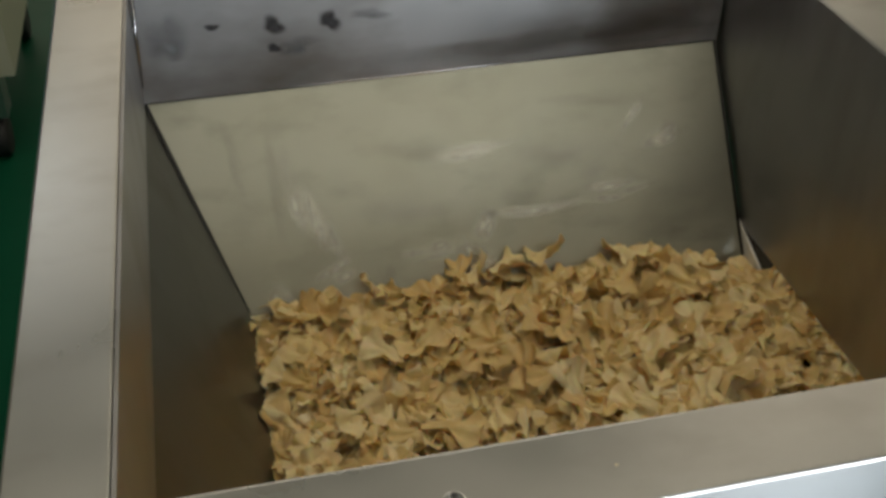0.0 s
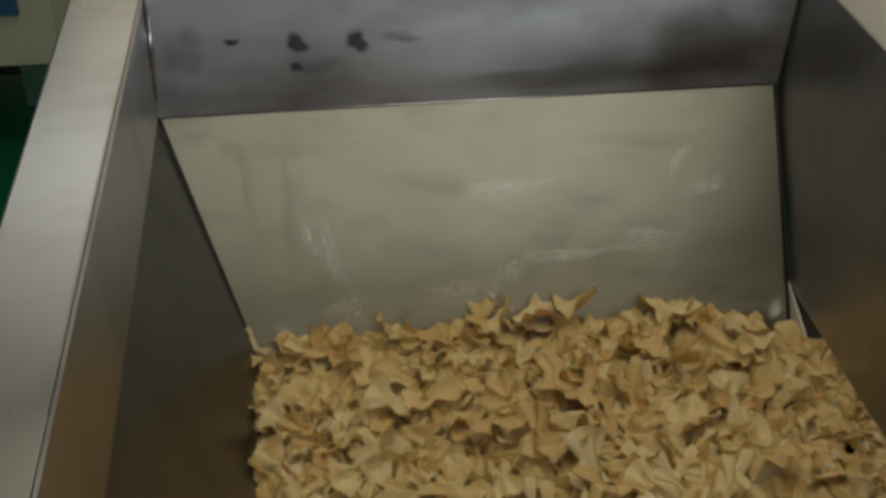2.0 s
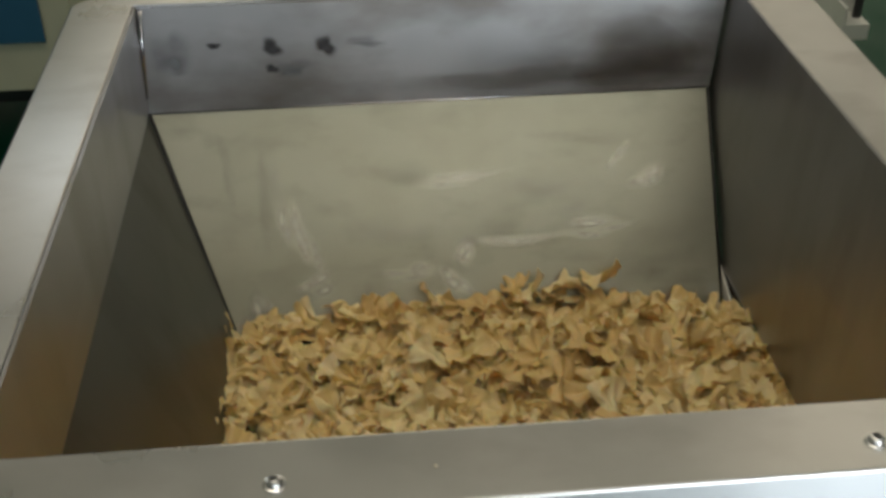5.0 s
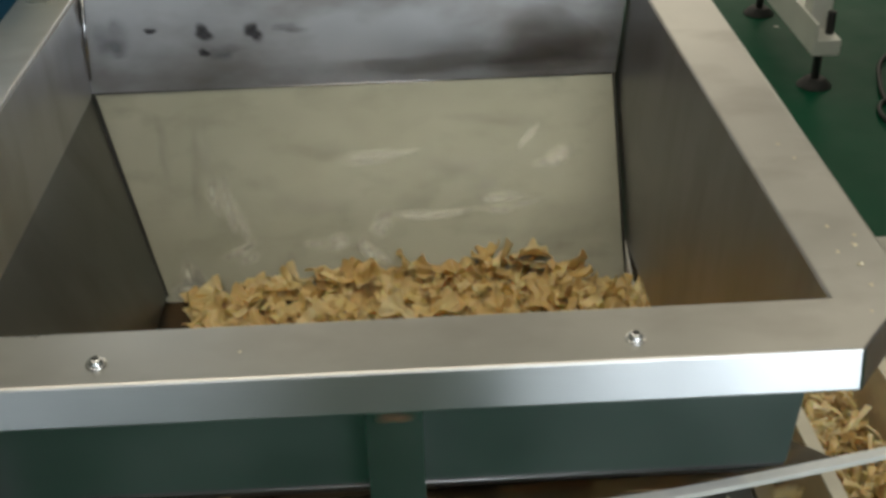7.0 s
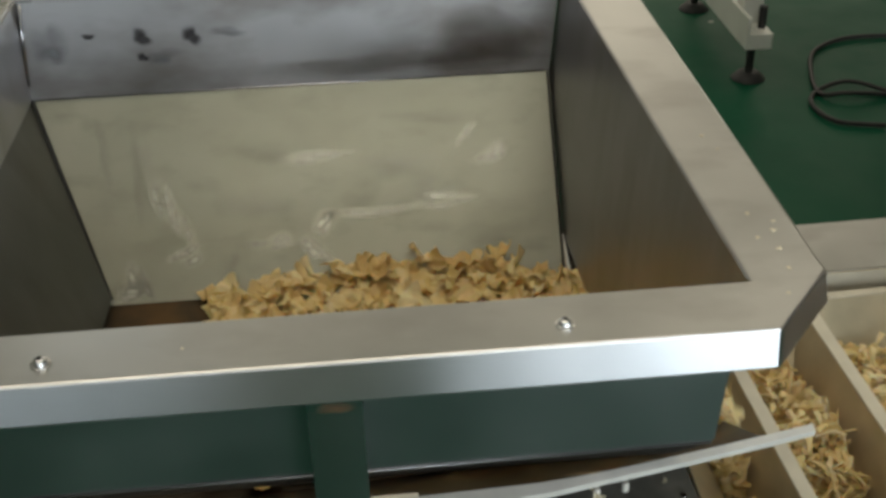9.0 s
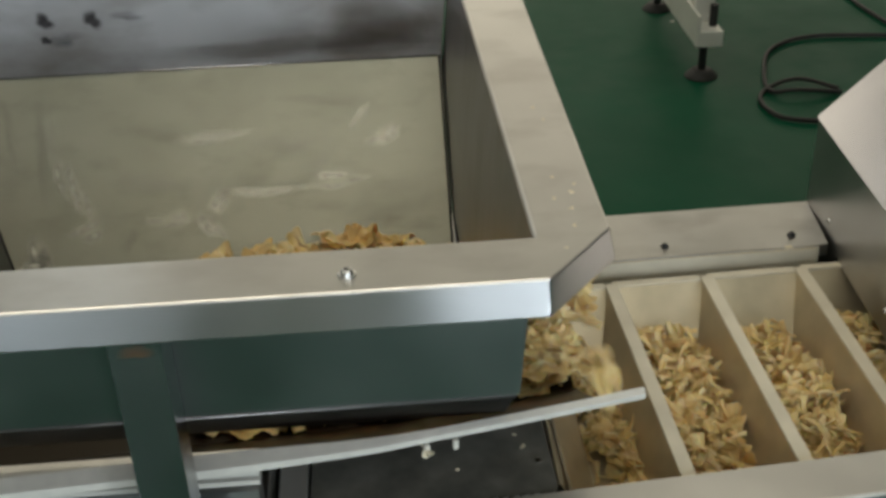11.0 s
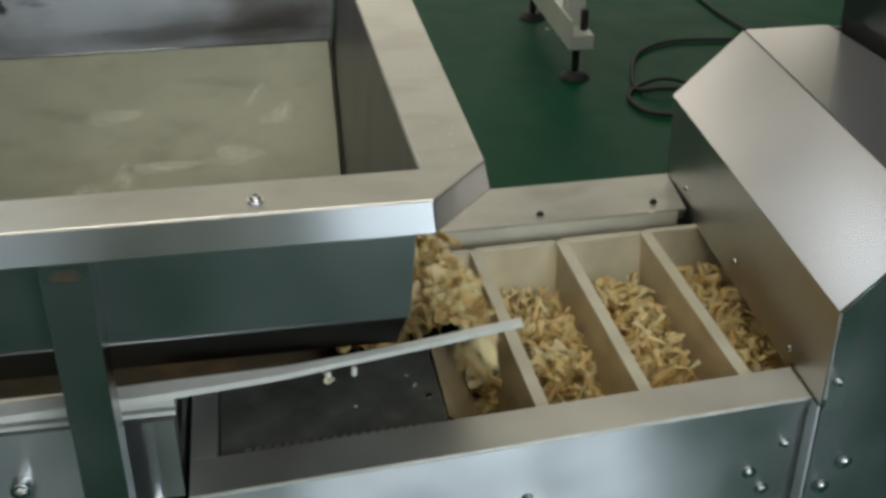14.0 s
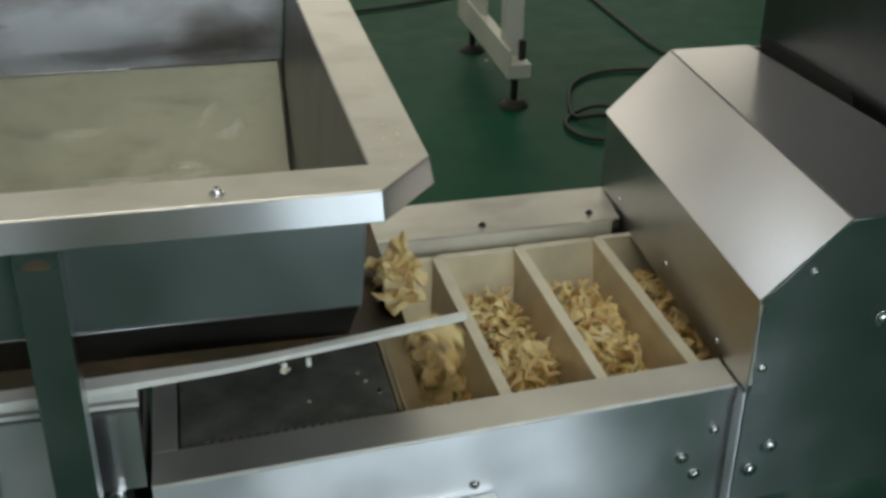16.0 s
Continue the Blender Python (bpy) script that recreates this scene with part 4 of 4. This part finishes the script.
def tray_chips():
    rnd = random.Random(11)
    n = 0
    while n < 300:
        x, y = rnd.uniform(-0.45, 0.44), rnd.uniform(0.262, 0.635)
        lay = rnd.random()
        crest = 0.036 * math.exp(-((x - 0.03) / 0.24) ** 2) + 0.008 * math.sin(x * 17 + y * 9)
        z = 0.412 + lay * (0.018 + crest)
        if x < -0.31:
            z = 0.408 + 0.012 * lay
        if x > 0.30:
            z = min(z, 0.425)
        if y > 0.6:
            x = max(-0.27, x) if x > -0.30 else x
        if x < -0.30 and rnd.random() < 0.45:
            continue
        n += 1
        ob = new("chip", CHIP_MESHES[rnd.randrange(BOWS)])
        tagged(ob, "golden fried bow-tie chip with ruffled edges", "chip", "loose chips")
        LOOSE.append((ob, Vector((x, y, z)), tilt(rnd, 38), rnd.random(), rnd.random()))
    # lower layer in slices, each sliding as one
    for k in range(18):
        xa = -0.45 + 0.048 * k
        for j in range(4):
            ya = 0.255 + 0.096 * j
            for lev in range(2 if -0.28 < xa < 0.26 else 1):
                places = [(rnd.randrange(BOWS), pose(rnd.uniform(-0.02, 0.02), rnd.uniform(-0.045, 0.045), rnd.uniform(0, 0.012), *tilt(rnd, 25))) for _ in range(8)]
                ob = new("chip_clump", heap_mesh("chip_clump", places))
                tagged(ob, "small clump of golden fried chips on the tray", "chips", "chip clumps", "stuff")
                LOOSE.append((ob, Vector((xa + 0.024 - 0.01 * lev, min(ya + 0.05, 0.585), 0.409 + 0.016 * lev)), (0, 0, 0), rnd.random(), rnd.random()))


tray_chips()


# ---- crumbs and chips lying still ----
def crumbs():
    rnd = random.Random(4)
    bits = [m.copy() for m in CHIP_MESHES[:4]]
    for m in bits:
        m.materials[0] = PALE
    for x, y, s in [(0.395, 0.30, 0.1), (0.402, 0.27, 0.07), (0.392, 0.145, 0.1), (0.405, 0.115, 0.12), (0.388, 0.105, 0.09), (0.40, 0.085, 0.11), (0.398, 0.055, 0.1), (0.41, 0.13, 0.08), (-0.095, 0.006, 0.07), (0.385, 0.02, 0.07)]:
        ob = new("crumb", bits[rnd.randrange(4)])
        ob.matrix_world = pose(x, y, ZR + 0.0012, *tilt(rnd, 10)) @ Matrix.Diagonal((0.7 * s, 0.9 * s, 0.7 * s, 1))
        tagged(ob, "tiny pale crumb on the steel rim", "crumb", "crumbs")
    for x, y, z, s in [(0.383, 0.262, 0.3425, 0.14), (0.375, 0.285, 0.3425, 0.10), (0.30, 0.23, 0.3425, 0.1), (0.262, 0.106, 0.486, 0.3), (0.842, 0.657, 0.352, 0.22)]:
        ob = new("crumb", bits[rnd.randrange(4)])
        ob.matrix_world = pose(x, y, z, *tilt(rnd, 8)) @ Matrix.Scale(s, 4)
        tagged(ob, "tiny pale crumb on the dark cover plate", "crumb", "crumbs")


crumbs()


# ---- background ----
def frame_stand():
    """White steel machine frame on levelling feet."""
    f = thing("equipment_stand", "white painted steel equipment stand on levelling feet", "stand")
    part("foot_bar", box(1.085, 1.155, 2.05, 2.71, 0.105, 0.145, 0.003), WHITE, f)
    part("foot_web", box(1.085, 1.093, 2.05, 2.71, 0.145, 0.19, 0.002), WHITE, f)
    part("post", box(1.098, 1.150, 2.13, 2.19, 0.145, 1.6, 0.004), WHITE, f)
    part("post", box(1.098, 1.150, 2.55, 2.61, 0.145, 1.6, 0.004), WHITE, f)
    part("cross_bar", box(1.098, 1.150, 2.13, 2.61, 1.6, 1.66, 0.004), WHITE, f)
    for y in (2.10, 2.63):
        part("stem", moved(disc(0.011, 0.10, 14, 0.001), pose(1.12, y, 0.02)), DARK, f, "dark threaded stem", True)
        part("stem_nut", moved(disc(0.018, 0.018, 6, 0.002), pose(1.12, y, 0.088)), STEEL, f)
        part("foot", moved(disc(0.048, 0.022, 24, 0.004, 0.026), pose(1.12, y, 0)), RUBBER, f, "round black levelling foot", True)
        part("stem_top", moved(disc(0.011, 0.06, 14, 0.001), pose(1.14, y, 0.145)), DARK, f, "dark threaded stem end", True)


frame_stand()


def cable(points, name="cable", r=0.0062):
    dense = []
    for i in range(len(points) - 1):
        p0, p1, p2, p3 = [Vector(points[max(0, min(len(points) - 1, i + d))]) for d in (-1, 0, 1, 2)]
        for s in range(8):
            u = s / 8
            dense.append(0.5 * ((2 * p1) + (p2 - p0) * u + (2 * p0 - 5 * p1 + 4 * p2 - p3) * u * u + (3 * p1 - p0 - 3 * p2 + p3) * u ** 3))
    dense.append(Vector(points[-1]))
    tagged(part(name, tube(dense, r, 8), RUBBER, smooth=True), "black rubber cable lying on the green floor", "cable", "floor cables")


cable([(1.72, 3.3, 0.008), (1.73, 2.75, 0.008), (1.745, 2.5, 0.008), (1.80, 2.3, 0.008), (1.95, 2.1, 0.008)])
cable([(1.95, 2.27, 0.008), (1.72, 2.30, 0.008), (1.50, 2.32, 0.008), (1.36, 2.24, 0.008), (1.29, 2.08, 0.008), (1.27, 1.96, 0.008), (1.33, 1.93, 0.02), (1.45, 1.93, 0.008)])
cable([(1.45, 1.95, 0.008), (1.36, 2.0, 0.02), (1.27, 1.98, 0.008), (1.225, 1.90, 0.008), (1.25, 1.80, 0.008), (1.36, 1.76, 0.008)])
cable([(0.2, 3.05, 0.008), (0.75, 3.12, 0.008), (1.2, 3.27, 0.008), (1.6, 3.6, 0.008)])


def cabinet():
    c = thing("machine_cabinet", "beige painted machine cabinet with a blue panel on casters", "cabinet")
    part("body", box(-1.65, -0.705, 1.75, 2.5, 0.22, 1.5, 0.008), BEIGE, c)
    part("door", box(-1.55, -0.765, 1.741, 1.748, 0.33, 1.35, 0.003), BLUE, c, "deep blue front panel")
    for x in (-1.5, -0.79):
        for y in (1.83, 2.4):
            w = part("caster", moved(disc(0.045, 0.03, 20, 0.004), pose(x - 0.0, y, 0.045, 0, 90)), RUBBER, c, "grey caster wheel", True)
            part("fork", box(x - 0.012, x + 0.042, y - 0.03, y + 0.03, 0.10, 0.218, 0.003), STEEL, c)
    # block coloured near-black in place of the shade below the body
    part("underside", box(-1.6, -0.78, 1.9, 2.45, 0.12, 0.219, 0.004), DARK, c, "underside block, near-black for shade")


cabinet()


# ---- what moves ----
def bucket_rows(k, fn):
    ts = [0, 0.15] + [0.5 + 0.5 * n for n in range(31)] + [15.85, 16.0]
    return [(t, fn(k, t)) for t in ts]


def fill(s):
    """How far a bucket is filled by the time it has run s metres."""
    return -0.062 + 0.062 * min(1, max(0, (s - 0.485) / 0.10))


def chip_rows(ob, at, turn, r1, r2):
    fall = slide_time(XE + 0.03 * (r1 - 0.5) - at.x)
    spin = pose(0, 0, 0, *turn)
    out = []
    y_end = 0.27 + 0.28 * min(1, max(0, (at.y - 0.2) / 0.45))
    def on_tray(t):
        x = at.x + slide(t)
        w = min(1, max(0, (x - 0.2) / 0.2))
        low = 0.425 - 0.012 * r2
        z = at.z + (min(at.z, low) - at.z) * min(1, max(0, (x - 0.22) / 0.06))
        y = at.y + (y_end - at.y) * w
        jig = 0.0015 * math.sin(40 * r1 + t * 9) if slide(t) > 0.004 else 0
        return Matrix.Translation((x, y, z + abs(jig))) @ spin
    ts = [0, 1, 2, 2.6, 3.2, 3.9, 5, 6, 7, 8, 9, 10, 11, 12, 13, 14, 15, 16]
    stop = min(fall, 16)
    rows = [(t, on_tray(t)) for t in ts if t < stop - 0.12]
    if fall >= 16:
        rows.append((16.0, on_tray(16.0)))
        return rows
    rows.append((fall, on_tray(fall)))
    land = fall + 0.24
    # the bucket nearest below the end of the tray
    best = min(range(-3, 9), key=lambda k: abs(bucket_pose(k, land)[1] - 0.515))
    s = bucket_pose(best, land)[1]
    dx = max(-0.034, min(0.034, 0.51 + 0.06 * (r2 - 0.5) - s))
    dy, dz = y_end - 0.225, -0.086 + 0.014 * r1 - 0.25 * (y_end - 0.41) ** 2
    start = on_tray(fall).translation
    def inside(t):
        return bucket_pose(best, t, dy, dz, dx)[0] @ spin @ pose(0, 0, 0, 50 * (r1 - 0.5), 50 * (r2 - 0.5), 0)
    end = inside(land).translation
    mid = (start + end) / 2 + Vector((0.01, 0, 0.018))
    if fall + 0.12 < 16:
        rows.append((fall + 0.12, Matrix.Translation(mid) @ pose(0, 0, 0, 35 * (r2 - 0.5), 30 + 25 * r1, 0) @ spin))
    t = land
    while t < 16:
        rows.append((t, inside(t)))
        t += 0.15 if t == land else 1.0
    if rows[-1][0] < 15.9:
        rows.append((16.0, inside(16.0)))
    return rows


def clean(rows):
    """Drop rows that fall on the same frame as the one before."""
    out = []
    for t, m in rows:
        if not out or frame(t) > frame(out[-1][0]):
            out.append((t, m))
    return out


def motions():
    for k, b, heap in BUCKETS:
        walk(b, bucket_rows(k, lambda k, t: bucket_pose(k, t)[0]))
        walk(heap, bucket_rows(k, lambda k, t: bucket_pose(k, t, 0, fill(bucket_pose(k, t)[1]) - 0.002)[0]))
    for ob, at, turn, r1, r2 in LOOSE:
        walk(ob, clean(chip_rows(ob, at, turn, r1, r2)))


motions()
